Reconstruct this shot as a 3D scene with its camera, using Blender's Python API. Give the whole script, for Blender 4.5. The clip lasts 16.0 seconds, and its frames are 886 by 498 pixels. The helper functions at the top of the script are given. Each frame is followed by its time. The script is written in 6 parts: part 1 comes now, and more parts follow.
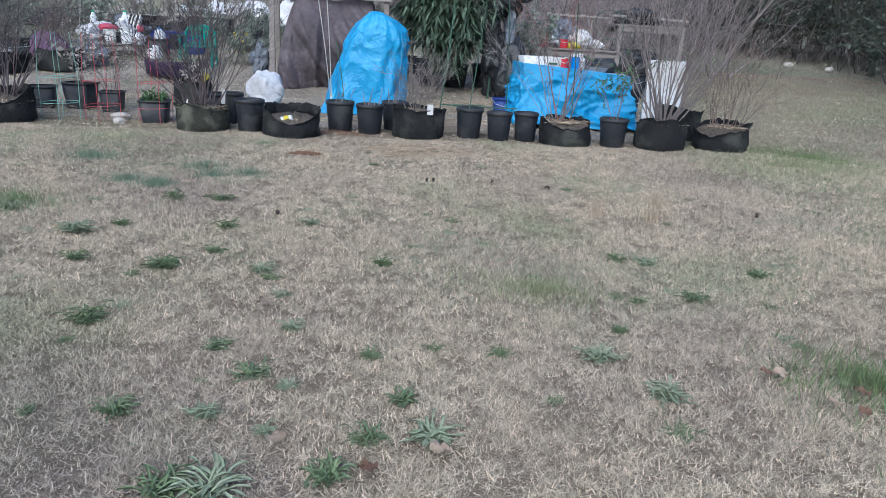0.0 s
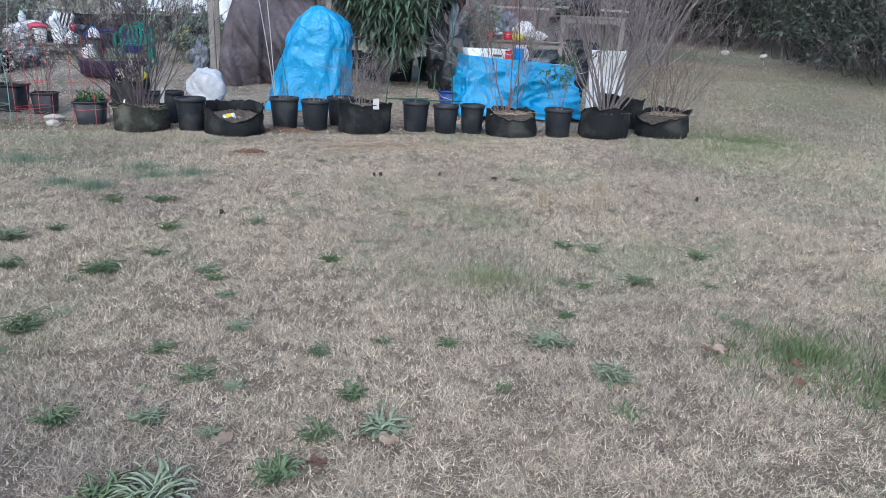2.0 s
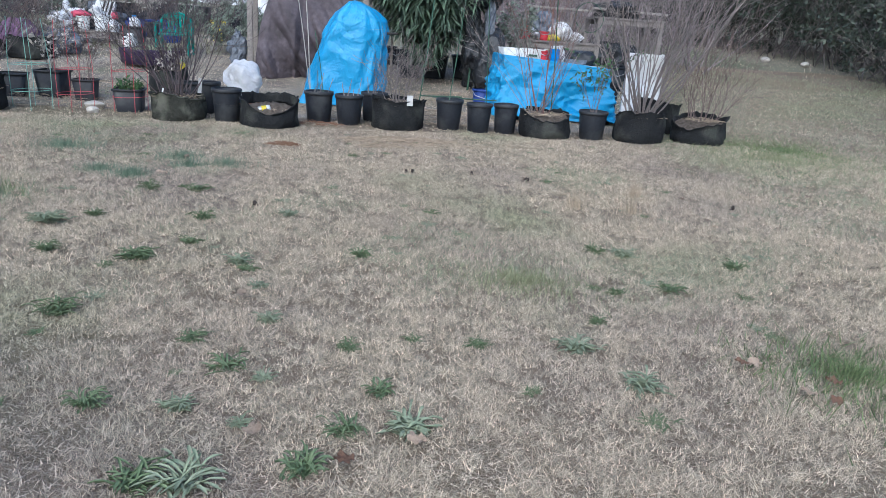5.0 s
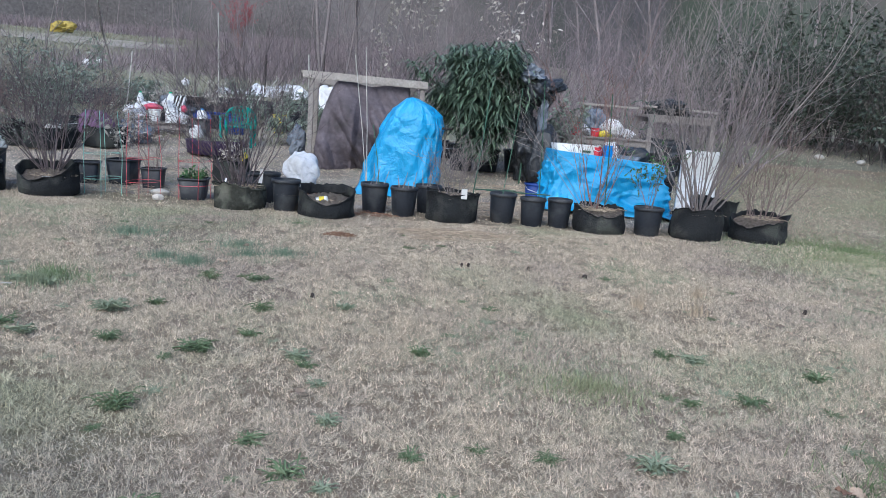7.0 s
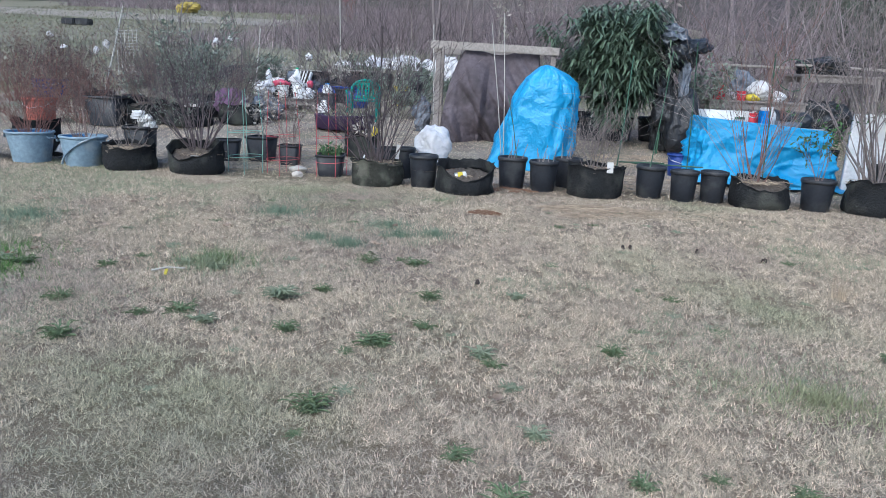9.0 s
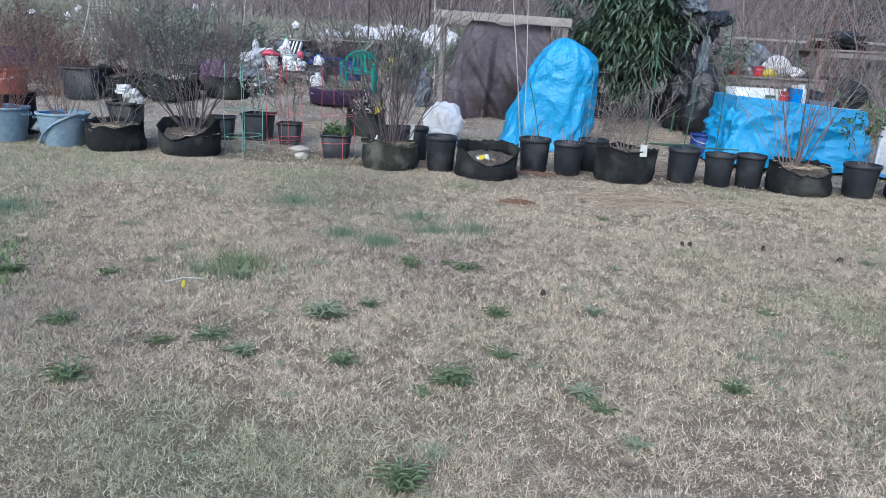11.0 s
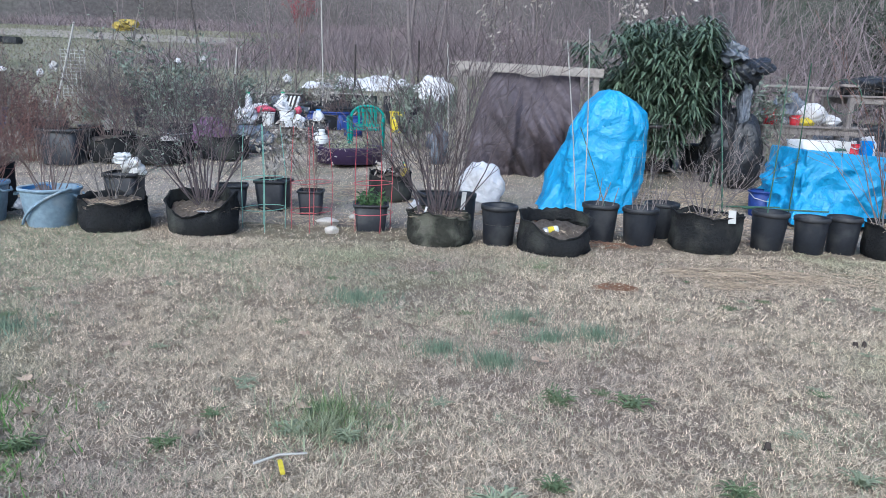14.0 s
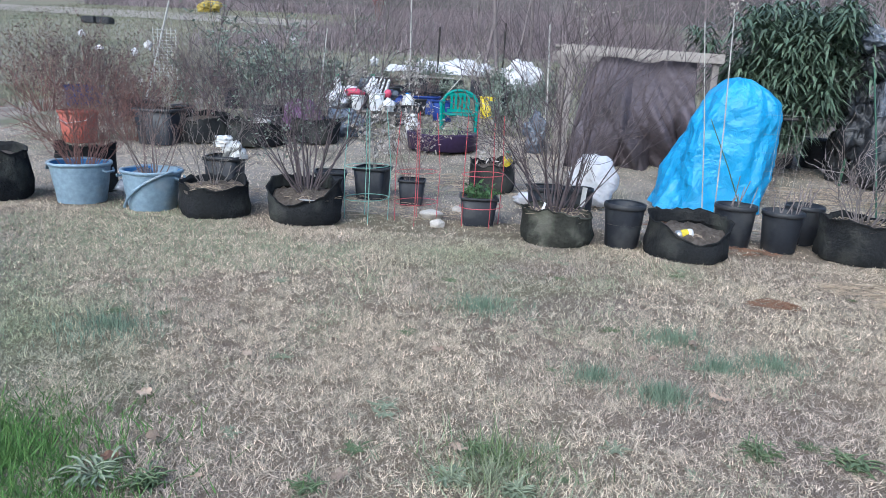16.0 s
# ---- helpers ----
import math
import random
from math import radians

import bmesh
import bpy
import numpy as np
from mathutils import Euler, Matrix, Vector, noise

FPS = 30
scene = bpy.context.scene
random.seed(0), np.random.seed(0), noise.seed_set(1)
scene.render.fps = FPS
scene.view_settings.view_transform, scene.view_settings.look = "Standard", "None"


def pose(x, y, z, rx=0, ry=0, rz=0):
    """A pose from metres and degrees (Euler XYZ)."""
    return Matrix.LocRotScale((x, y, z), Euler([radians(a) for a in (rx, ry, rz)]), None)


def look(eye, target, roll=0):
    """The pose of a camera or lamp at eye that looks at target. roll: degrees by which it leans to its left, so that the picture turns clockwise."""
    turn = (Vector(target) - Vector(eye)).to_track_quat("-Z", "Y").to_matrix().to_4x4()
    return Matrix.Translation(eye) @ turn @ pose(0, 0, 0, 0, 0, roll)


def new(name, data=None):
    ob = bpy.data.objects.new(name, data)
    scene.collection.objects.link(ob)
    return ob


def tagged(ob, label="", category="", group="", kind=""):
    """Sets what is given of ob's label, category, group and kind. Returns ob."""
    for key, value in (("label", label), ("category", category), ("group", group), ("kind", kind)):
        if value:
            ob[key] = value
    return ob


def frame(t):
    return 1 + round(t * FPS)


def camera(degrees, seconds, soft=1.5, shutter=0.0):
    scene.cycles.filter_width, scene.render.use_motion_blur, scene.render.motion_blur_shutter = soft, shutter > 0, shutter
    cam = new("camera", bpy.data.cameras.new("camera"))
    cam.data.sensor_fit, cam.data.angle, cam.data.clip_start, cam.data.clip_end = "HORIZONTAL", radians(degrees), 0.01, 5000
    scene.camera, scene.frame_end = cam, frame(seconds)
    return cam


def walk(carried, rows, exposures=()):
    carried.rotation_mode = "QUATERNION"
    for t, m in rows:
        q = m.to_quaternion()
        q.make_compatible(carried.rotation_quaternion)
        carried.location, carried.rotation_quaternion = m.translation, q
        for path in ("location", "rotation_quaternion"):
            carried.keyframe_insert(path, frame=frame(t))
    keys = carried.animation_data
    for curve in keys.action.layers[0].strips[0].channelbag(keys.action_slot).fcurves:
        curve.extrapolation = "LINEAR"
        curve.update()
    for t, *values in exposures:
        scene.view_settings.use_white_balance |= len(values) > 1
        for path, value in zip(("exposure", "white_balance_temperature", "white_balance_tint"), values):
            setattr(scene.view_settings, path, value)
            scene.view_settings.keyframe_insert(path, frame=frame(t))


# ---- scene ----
cam = camera(66.1, 16.0, soft=0.8)
PATH = [
    (0, (-0.466, -0.581, 0.874), (-0.28, 1.316, 0.27), 3.3),
    (0.5, (-0.455, -0.583, 0.872), (-0.215, 1.307, 0.263), 3.3),
    (1, (-0.45, -0.589, 0.871), (-0.173, 1.302, 0.282), 3.5),
    (1.5, (-0.442, -0.588, 0.873), (-0.126, 1.3, 0.291), 1.9),
    (2, (-0.441, -0.588, 0.869), (-0.122, 1.288, 0.256), 2.4),
    (2.5, (-0.442, -0.588, 0.868), (-0.18, 1.294, 0.246), 2.7),
    (3, (-0.447, -0.582, 0.867), (-0.191, 1.3, 0.242), 3.2),
    (5.5, (-0.46, -0.57, 0.87), (-0.217, 1.315, 0.249), 4.0),
    (6, (-0.468, -0.561, 0.885), (-0.224, 1.351, 0.351), 2.7),
    (6.5, (-0.508, -0.564, 0.887), (-0.305, 1.384, 0.481), 3.5),
    (7, (-0.528, -0.496, 0.886), (-0.421, 1.464, 0.503), 4.4),
    (7.5, (-0.543, -0.377, 0.893), (-0.537, 1.584, 0.497), 2.7),
    (8, (-0.579, -0.322, 0.896), (-0.67, 1.626, 0.452), 1.9),
    (8.5, (-0.713, -0.305, 0.891), (-0.873, 1.637, 0.44), 0.9),
    (9, (-0.825, -0.281, 0.894), (-1.016, 1.649, 0.403), 2.6),
    (9.5, (-0.897, -0.184, 0.912), (-1.143, 1.753, 0.477), 1.2),
    (10, (-0.981, -0.128, 0.914), (-1.216, 1.808, 0.471), 2.3),
    (10.2, (-1.019, -0.091, 0.915), (-1.196, 1.845, 0.446), 1.3),
    (12.3, (-1.561, 0.447, 0.881), (-1.61, 2.353, 0.274), 5.3),
    (12.5, (-1.62, 0.486, 0.884), (-1.675, 2.393, 0.282), 2.0),
    (13, (-1.704, 0.614, 0.892), (-1.786, 2.521, 0.296), 5.5),
    (13.5, (-1.767, 0.756, 0.91), (-1.898, 2.665, 0.326), 4.0),
    (14, (-1.857, 0.838, 0.946), (-1.884, 2.789, 0.508), 2.1),
    (14.5, (-1.96, 0.871, 0.953), (-1.968, 2.814, 0.478), 0.4),
    (15, (-2.049, 0.949, 0.934), (-2.186, 2.889, 0.47), 4.1),
    (15.5, (-2.117, 1.085, 0.935), (-2.296, 3.028, 0.495), 3.1),
    (16, (-2.181, 1.161, 0.933), (-2.392, 3.089, 0.445), 3.0),
]

EXPOSURE = [(0.0, 0.45, 5240, 5), (6.0, 0.49, 5240, 5), (10.0, 0.55, 5240, 5), (12.5, 0.48, 5240, 5), (14.0, 0.66, 5240, 5), (16.0, 0.74, 5240, 5)]
walk(cam, [(t, look(eye, target, roll)) for t, eye, target, roll in PATH], EXPOSURE)

# ---- light: a grey dusk under a closed sky ----
world = bpy.data.worlds.new("dusk_sky")
scene.world = world
world.use_nodes = True
wn, wl = world.node_tree.nodes, world.node_tree.links
sky = wn.new("ShaderNodeTexSky")
sky.sky_type, sky.sun_disc = "NISHITA", False
sky.sun_elevation, sky.sun_rotation = radians(38), radians(200)
sky.dust_density, sky.ozone_density = 4.0, 1.0
wl.new(sky.outputs[0], wn["Background"].inputs[0])
wn["Background"].inputs[1].default_value = 0.15
sun_data = bpy.data.lights.new("sun", "SUN")
sun_data.energy, sun_data.angle, sun_data.color = 0.7, radians(40), (1.0, 0.95, 0.9)
new("sun", sun_data).matrix_world = look((-3, -8, 14), (0, 4, 0))


# ---- materials ----
def mat(name, c1, c2=None, rough=0.85, scale=6.0, bump=0.25, metal=0.0, rnd="", amount=0.35, fine=0.35, stain=None, stain_scale=1.5, alpha=1.0, spread=0.5, world_space=False, spec=0.3, ridge=0.0, stain2=None, stain2_scale=0.9):
    """Two colours mixed by noise at two scales, with stains of a shape of their own and a fine relief."""
    m = bpy.data.materials.new(name)
    m.use_nodes = True
    n, l = m.node_tree.nodes, m.node_tree.links
    b = n["Principled BSDF"]
    c2 = c2 or tuple(v * 0.6 for v in c1)
    info = n.new("ShaderNodeObjectInfo")
    if world_space:
        geo0 = n.new("ShaderNodeNewGeometry")
        vec = geo0.outputs["Position"]
    else:
        tc = n.new("ShaderNodeTexCoord")
        mul = n.new("ShaderNodeMath")
        mul.operation, mul.inputs[1].default_value = "MULTIPLY", 37.0
        l.new(info.outputs["Random"], mul.inputs[0])
        add = n.new("ShaderNodeVectorMath")
        add.operation = "ADD"
        l.new(tc.outputs["Object"], add.inputs[0])
        l.new(mul.outputs[0], add.inputs[1])
        vec = add.outputs[0]

    def tex(s, detail):
        t = n.new("ShaderNodeTexNoise")
        t.inputs["Scale"].default_value, t.inputs["Detail"].default_value = s, detail
        l.new(vec, t.inputs["Vector"])
        return t

    def ramp(source, lo, hi):
        r = n.new("ShaderNodeMapRange")
        r.inputs[1].default_value, r.inputs[2].default_value = lo, hi
        l.new(source, r.inputs[0])
        return r.outputs[0]

    def mixed(fac, a, c, mode="MIX"):
        x = n.new("ShaderNodeMix")
        x.data_type, x.blend_type = "RGBA", mode
        for k, v in ((0, fac), (6, a), (7, c)):
            if hasattr(v, "is_linked"):
                l.new(v, x.inputs[k])
            else:
                x.inputs[k].default_value = (*v, 1) if isinstance(v, tuple) else v
        return x.outputs[2]

    big, small = tex(scale, 4), tex(scale * 9, 3)
    col = mixed(ramp(big.outputs["Fac"], 0.5 - spread / 2, 0.5 + spread / 2), c1, c2)
    grain = ramp(small.outputs["Fac"], 0.25, 0.75)
    col = mixed(fine, col, mixed(grain, tuple(v * 0.45 for v in c1), tuple(min(1, v * 1.5) for v in c1)))
    if stain:
        st = tex(stain_scale, 6)
        col = mixed(ramp(st.outputs["Fac"], 0.52, 0.66), col, stain)
    if stain2:
        st2 = tex(stain2_scale, 5)
        col = mixed(ramp(st2.outputs["Fac"], 0.47, 0.70), col, stain2)
    if rnd:
        if rnd == "island":
            g = n.new("ShaderNodeNewGeometry")
            src = g.outputs["Random Per Island"]
        else:
            src = info.outputs["Random"]
        hsv = n.new("ShaderNodeHueSaturation")
        mr = n.new("ShaderNodeMapRange")
        mr.inputs[3].default_value, mr.inputs[4].default_value = 1 - amount, 1 + amount
        l.new(src, mr.inputs[0])
        l.new(mr.outputs[0], hsv.inputs["Value"])
        l.new(col, hsv.inputs["Color"])
        col = hsv.outputs[0]
    l.new(col, b.inputs["Base Color"])
    b.inputs["Roughness"].default_value, b.inputs["Metallic"].default_value = rough, metal
    b.inputs["Specular IOR Level"].default_value = spec
    b.inputs["Alpha"].default_value = alpha
    if bump:
        bp = n.new("ShaderNodeBump")
        bp.inputs["Strength"].default_value, bp.inputs["Distance"].default_value = bump, 0.02
        l.new(small.outputs["Fac"], bp.inputs["Height"])
        l.new(bp.outputs[0], b.inputs["Normal"])
    if ridge:
        # crumpled sheet: broad slack folds with fine wrinkles running over them
        last = None
        for sc, dist, detail, bend in ((ridge * 0.5, 0.085, 6.0, 0.9), (ridge * 2.4, 0.016, 4.0, 1.6)):
            vo = n.new("ShaderNodeTexNoise")
            vo.inputs["Scale"].default_value, vo.inputs["Detail"].default_value = sc, detail
            vo.inputs["Distortion"].default_value = bend
            l.new(vec, vo.inputs["Vector"])
            b2 = n.new("ShaderNodeBump")
            b2.inputs["Strength"].default_value, b2.inputs["Distance"].default_value = 0.85, dist
            l.new(vo.outputs["Fac"], b2.inputs["Height"])
            if last:
                l.new(last, b2.inputs["Normal"])
            last = b2.outputs[0]
        l.new(last, b.inputs["Normal"])
    return m


SOIL_LAWN = mat("lawn_soil", (0.30, 0.237, 0.168), (0.155, 0.123, 0.088), scale=22, bump=1.0, fine=0.6, stain=(0.18, 0.175, 0.105), stain_scale=0.6, world_space=True, stain2=(0.215, 0.168, 0.138))
DEAD = mat("dead_grass", (0.61, 0.52, 0.395), (0.33, 0.275, 0.205), scale=16.0, bump=0, rnd="island", amount=0.72, fine=0.45, spread=0.34, stain=(0.34, 0.345, 0.22), stain_scale=0.55, world_space=True, stain2=(0.40, 0.33, 0.275), stain2_scale=0.8)
BED_SOIL = mat("bed_soil", (0.33, 0.29, 0.245), (0.21, 0.182, 0.155), scale=6, bump=0.8, fine=0.55, stain=(0.165, 0.165, 0.11), stain_scale=0.8, world_space=True, stain2=(0.16, 0.135, 0.115), stain2_scale=2.5)
GREEN = mat("green_grass", (0.13, 0.185, 0.075), (0.20, 0.235, 0.12), scale=2, bump=0, rnd="island", amount=0.45, world_space=True)
GREYGRASS = mat("grey_green_grass", (0.265, 0.305, 0.19), (0.345, 0.36, 0.245), scale=2, bump=0, rnd="island", amount=0.4, world_space=True)
WEED = mat("weed_leaf", (0.115, 0.165, 0.08), (0.205, 0.245, 0.14), scale=20, bump=0.1, rnd="island", amount=0.6, rough=0.75)
WEED_PALE = mat("pale_weed_leaf", (0.225, 0.27, 0.175), (0.32, 0.345, 0.245), scale=20, bump=0.1, rnd="island", amount=0.45, rough=0.8)
THICKET = mat("dead_thicket_leaf", (0.155, 0.10, 0.088), (0.095, 0.065, 0.06), scale=9, bump=0, rnd="island", amount=0.5)
STRAW = mat("straw", (0.50, 0.41, 0.30), (0.33, 0.25, 0.18), scale=5, bump=0, rnd="island", amount=0.4, world_space=True)
LEAF_DRY = mat("dry_leaf", (0.42, 0.33, 0.25), (0.25, 0.16, 0.10), scale=14, rnd="object", amount=0.4)
LEAF_RUST = mat("rust_leaf", (0.24, 0.135, 0.085), (0.17, 0.10, 0.07), scale=14, rnd="object", amount=0.3)
PLASTIC = mat("black_plastic", (0.018, 0.021, 0.028), (0.031, 0.034, 0.042), rough=0.5, scale=5, bump=0.05, stain=(0.055, 0.057, 0.06), stain_scale=5, spec=0.32)
PLASTIC_RIM = mat("black_plastic_rim", (0.028, 0.03, 0.034), (0.05, 0.05, 0.055), rough=0.45, scale=8, bump=0.05)
FABRIC = mat("black_felt", (0.014, 0.015, 0.017), (0.028, 0.029, 0.030), rough=0.9, scale=7, bump=0.6, stain=(0.06, 0.062, 0.055), stain_scale=3.6, spec=0.2)
FABRIC_OLD = mat("weathered_felt", (0.045, 0.046, 0.038), (0.022, 0.023, 0.021), rough=0.95, scale=5, bump=0.6, stain=(0.14, 0.14, 0.115), stain_scale=4.0, spec=0.15)
SOIL = mat("potting_soil", (0.13, 0.105, 0.085), (0.30, 0.255, 0.21), scale=38, bump=1.0, spread=0.3)
TUB = mat("blue_grey_plastic", (0.245, 0.335, 0.41), (0.185, 0.26, 0.335), rough=0.5, scale=4, bump=0.05, stain=(0.34, 0.38, 0.40), stain_scale=3)
TUB_IN = mat("bright_blue_liner", (0.05, 0.17, 0.40), (0.08, 0.2, 0.42), rough=0.5)
TARP = mat("blue_tarp", (0.034, 0.30, 0.60), (0.055, 0.345, 0.64), rough=0.34, scale=3, bump=0.06, fine=0.06, spec=0.5, ridge=6.5)
CLOTH = mat("brown_shade_cloth", (0.135, 0.114, 0.128), (0.088, 0.075, 0.085), rough=0.8, scale=2.5, bump=0.35, stain=(0.058, 0.049, 0.053), stain_scale=2.2)
TIMBER = mat("weathered_timber", (0.36, 0.33, 0.30), (0.24, 0.21, 0.19), scale=5, bump=0.4)
TIMBER_OLD = mat("old_grey_timber", (0.30, 0.27, 0.25), (0.16, 0.14, 0.13), scale=6, bump=0.4)
BARK_PALE = mat("pale_stem", (0.255, 0.22, 0.207), (0.165, 0.143, 0.137), scale=9, bump=0, rnd="island", amount=0.35)
BARK_DARK = mat("dark_twig", (0.105, 0.085, 0.088), (0.15, 0.123, 0.126), scale=9, bump=0, rnd="island", amount=0.4)
BARK_RED = mat("reddish_cane", (0.235, 0.125, 0.105), (0.165, 0.11, 0.098), scale=7, bump=0, rnd="island", amount=0.3)
BARK_BROWN = mat("brown_twig", (0.205, 0.155, 0.142), (0.135, 0.10, 0.092), scale=5, bump=0, rnd="island", amount=0.35)
BARK_GREY = mat("grey_bark", (0.23, 0.205, 0.19), (0.13, 0.115, 0.105), scale=4, bump=0, rnd="island", amount=0.35)
EVERGREEN = mat("evergreen_leaf", (0.082, 0.122, 0.08), (0.125, 0.168, 0.115), rough=0.45, scale=6, bump=0, rnd="island", amount=0.5, spec=0.4)
HOLLY = mat("dark_leaf", (0.045, 0.06, 0.043), (0.08, 0.088, 0.068), rough=0.6, scale=2, bump=0, rnd="island", amount=0.6, world_space=True)
GREYLEAF = mat("grey_green_leaf", (0.21, 0.245, 0.20), (0.155, 0.185, 0.145), rough=0.7, scale=4, bump=0, rnd="island", amount=0.4)
PALELEAF = mat("withered_pale_leaf", (0.44, 0.41, 0.37), (0.30, 0.27, 0.235), scale=8, bump=0, rnd="island", amount=0.35)
BRUSH = mat("dry_brush", (0.262, 0.218, 0.222), (0.17, 0.142, 0.148), scale=0.35, bump=0, rnd="island", amount=0.5, world_space=True)
HEDGE = mat("hedge_twig", (0.15, 0.13, 0.12), (0.10, 0.09, 0.083), scale=0.6, bump=0, rnd="island", amount=0.5, world_space=True)
WOODBARK = mat("wood_bark", (0.20, 0.172, 0.17), (0.135, 0.115, 0.114), scale=3, bump=0, rnd="island", amount=0.3)
FIELD_SOIL = mat("field_soil", (0.235, 0.22, 0.165), (0.175, 0.165, 0.122), scale=0.8, bump=0.5, fine=0.5, stain=(0.14, 0.15, 0.095), stain_scale=0.25, world_space=True)
FIELD = mat("field_grass", (0.265, 0.255, 0.18), (0.20, 0.198, 0.135), scale=0.4, bump=0, rnd="island", amount=0.4, world_space=True)
WHITE = mat("white_plastic", (0.74, 0.75, 0.76), (0.60, 0.61, 0.62), rough=0.45, scale=4, bump=0.05, stain=(0.50, 0.49, 0.46))
SACK = mat("white_sack", (0.70, 0.70, 0.72), (0.58, 0.58, 0.61), rough=0.55, scale=5, bump=0.2, fine=0.12, stain=(0.50, 0.48, 0.46), stain_scale=4, ridge=6.0)
BLACKBAG = mat("black_bin_bag", (0.018, 0.02, 0.024), (0.03, 0.032, 0.037), rough=0.36, scale=6, bump=0.5, spec=0.5, ridge=5.0)
GREYBAG = mat("grey_plastic_film", (0.17, 0.19, 0.23), (0.06, 0.07, 0.085), rough=0.25, scale=9, bump=0.3, spec=0.6, ridge=7.0)
RED = mat("red_plastic", (0.50, 0.03, 0.045), (0.38, 0.025, 0.035), rough=0.45, scale=6, bump=0.05)
PINK = mat("pink_plastic", (0.62, 0.10, 0.17), (0.5, 0.08, 0.12), rough=0.5, scale=6, bump=0.05)
ORANGE = mat("faded_orange_plastic", (0.37, 0.105, 0.075), (0.28, 0.085, 0.065), rough=0.5, scale=6, bump=0.05)
YELLOW = mat("yellow_plastic", (0.62, 0.50, 0.03), (0.52, 0.42, 0.04), rough=0.45, scale=6, bump=0.05)
TEAL = mat("teal_plastic", (0.015, 0.26, 0.215), (0.02, 0.20, 0.17), rough=0.45, scale=5, bump=0.05)
MINT = mat("green_cap", (0.03, 0.42, 0.20), (0.03, 0.36, 0.18), rough=0.45, scale=5, bump=0.03)
PURPLE = mat("dark_purple_plastic", (0.035, 0.022, 0.06), (0.055, 0.03, 0.075), rough=0.5, scale=3, bump=0.1)
LILAC = mat("faded_purple_cloth", (0.20, 0.12, 0.20), (0.14, 0.08, 0.14), rough=0.8, scale=5)
NAVY = mat("navy_plastic", (0.02, 0.045, 0.20), (0.03, 0.06, 0.24), rough=0.45, scale=5, bump=0.05)
BLUE = mat("bright_blue_plastic", (0.02, 0.20, 0.55), (0.03, 0.24, 0.6), rough=0.4, scale=5, bump=0.05)
WIRE_G = mat("green_wire", (0.20, 0.42, 0.35), (0.28, 0.48, 0.41), rough=0.5, scale=20, bump=0)
WIRE_R = mat("red_wire", (0.52, 0.09, 0.11), (0.44, 0.09, 0.10), rough=0.5, scale=20, bump=0)
STAKE_G = mat("green_stake", (0.045, 0.10, 0.065), (0.07, 0.14, 0.09), rough=0.6, scale=20, bump=0)
STAKE_W = mat("pale_stake", (0.47, 0.46, 0.43), (0.35, 0.34, 0.31), rough=0.6, scale=20, bump=0)
IRON = mat("dark_iron", (0.03, 0.028, 0.027), (0.06, 0.05, 0.045), rough=0.7, scale=15, bump=0.1)
METAL = mat("tin_metal", (0.55, 0.56, 0.57), (0.40, 0.41, 0.42), rough=0.35, metal=0.7, scale=9, bump=0.05)
STONE = mat("pale_stone", (0.55, 0.52, 0.48), (0.40, 0.37, 0.33), scale=12, bump=0.5)
SAND = mat("pale_sand", (0.34, 0.305, 0.265), (0.26, 0.232, 0.20), scale=0.3, bump=0.3, world_space=True)
PLANT_GREEN = mat("small_green_leaf", (0.06, 0.13, 0.05), (0.10, 0.17, 0.07), scale=9, bump=0, rnd="island", amount=0.4, rough=0.6)
FAR_WOOD = mat("far_wood", (0.155, 0.14, 0.14), (0.08, 0.08, 0.077), scale=0.5, bump=0, fine=0.5, stain=(0.07, 0.085, 0.065), stain_scale=0.12, world_space=True)

rng = np.random.default_rng(7)


# ---- ground shape and mesh helpers ----
def zg(x, y):
    """Height of the ground: a flat lawn that starts to climb behind the pots."""
    d = np.maximum(np.asarray(y, float) - 5.5, 0)
    z = np.where(d < 2.5, 0.02 * d * d, 0.125 + 0.1 * (d - 2.5))
    z = z + 0.025 * np.maximum(np.asarray(y, float) - 18, 0)
    flat = np.maximum(np.asarray(y, float) - 48, 0)
    return z - 0.10 * flat + 0.006 * (np.sin(3.1 * np.asarray(x) + 1.3 * np.asarray(y)) + np.sin(2.3 * np.asarray(y) - 1.7 * np.asarray(x)))


def G(x, y, dz=0.0):
    return Vector((x, y, float(zg(x, y)) + dz))


def mesh_from(name, verts, faces, material, smooth=True):
    me = bpy.data.meshes.new(name)
    me.from_pydata([tuple(v) for v in verts], [], faces)
    me.materials.append(material)
    if smooth:
        me.polygons.foreach_set("use_smooth", [True] * len(me.polygons))
    me.update()
    return me


def tri_mesh(name, verts, material):
    """A mesh of loose triangles from an array of 3 n points."""
    k = len(verts)
    me = bpy.data.meshes.new(name)
    me.vertices.add(k)
    me.vertices.foreach_set("co", np.ascontiguousarray(verts, dtype=np.float32).ravel())
    me.loops.add(k)
    me.loops.foreach_set("vertex_index", np.arange(k, dtype=np.int32))
    me.polygons.add(k // 3)
    me.polygons.foreach_set("loop_start", np.arange(0, k, 3, dtype=np.int32))
    me.materials.append(material)
    me.update(calc_edges=True)
    return me


def under(ob, parent, label=""):
    ob.parent = parent
    if label:
        ob["label"] = label
    return ob


def part(name, me, parent, label=""):
    return under(new(name, me), parent, label)


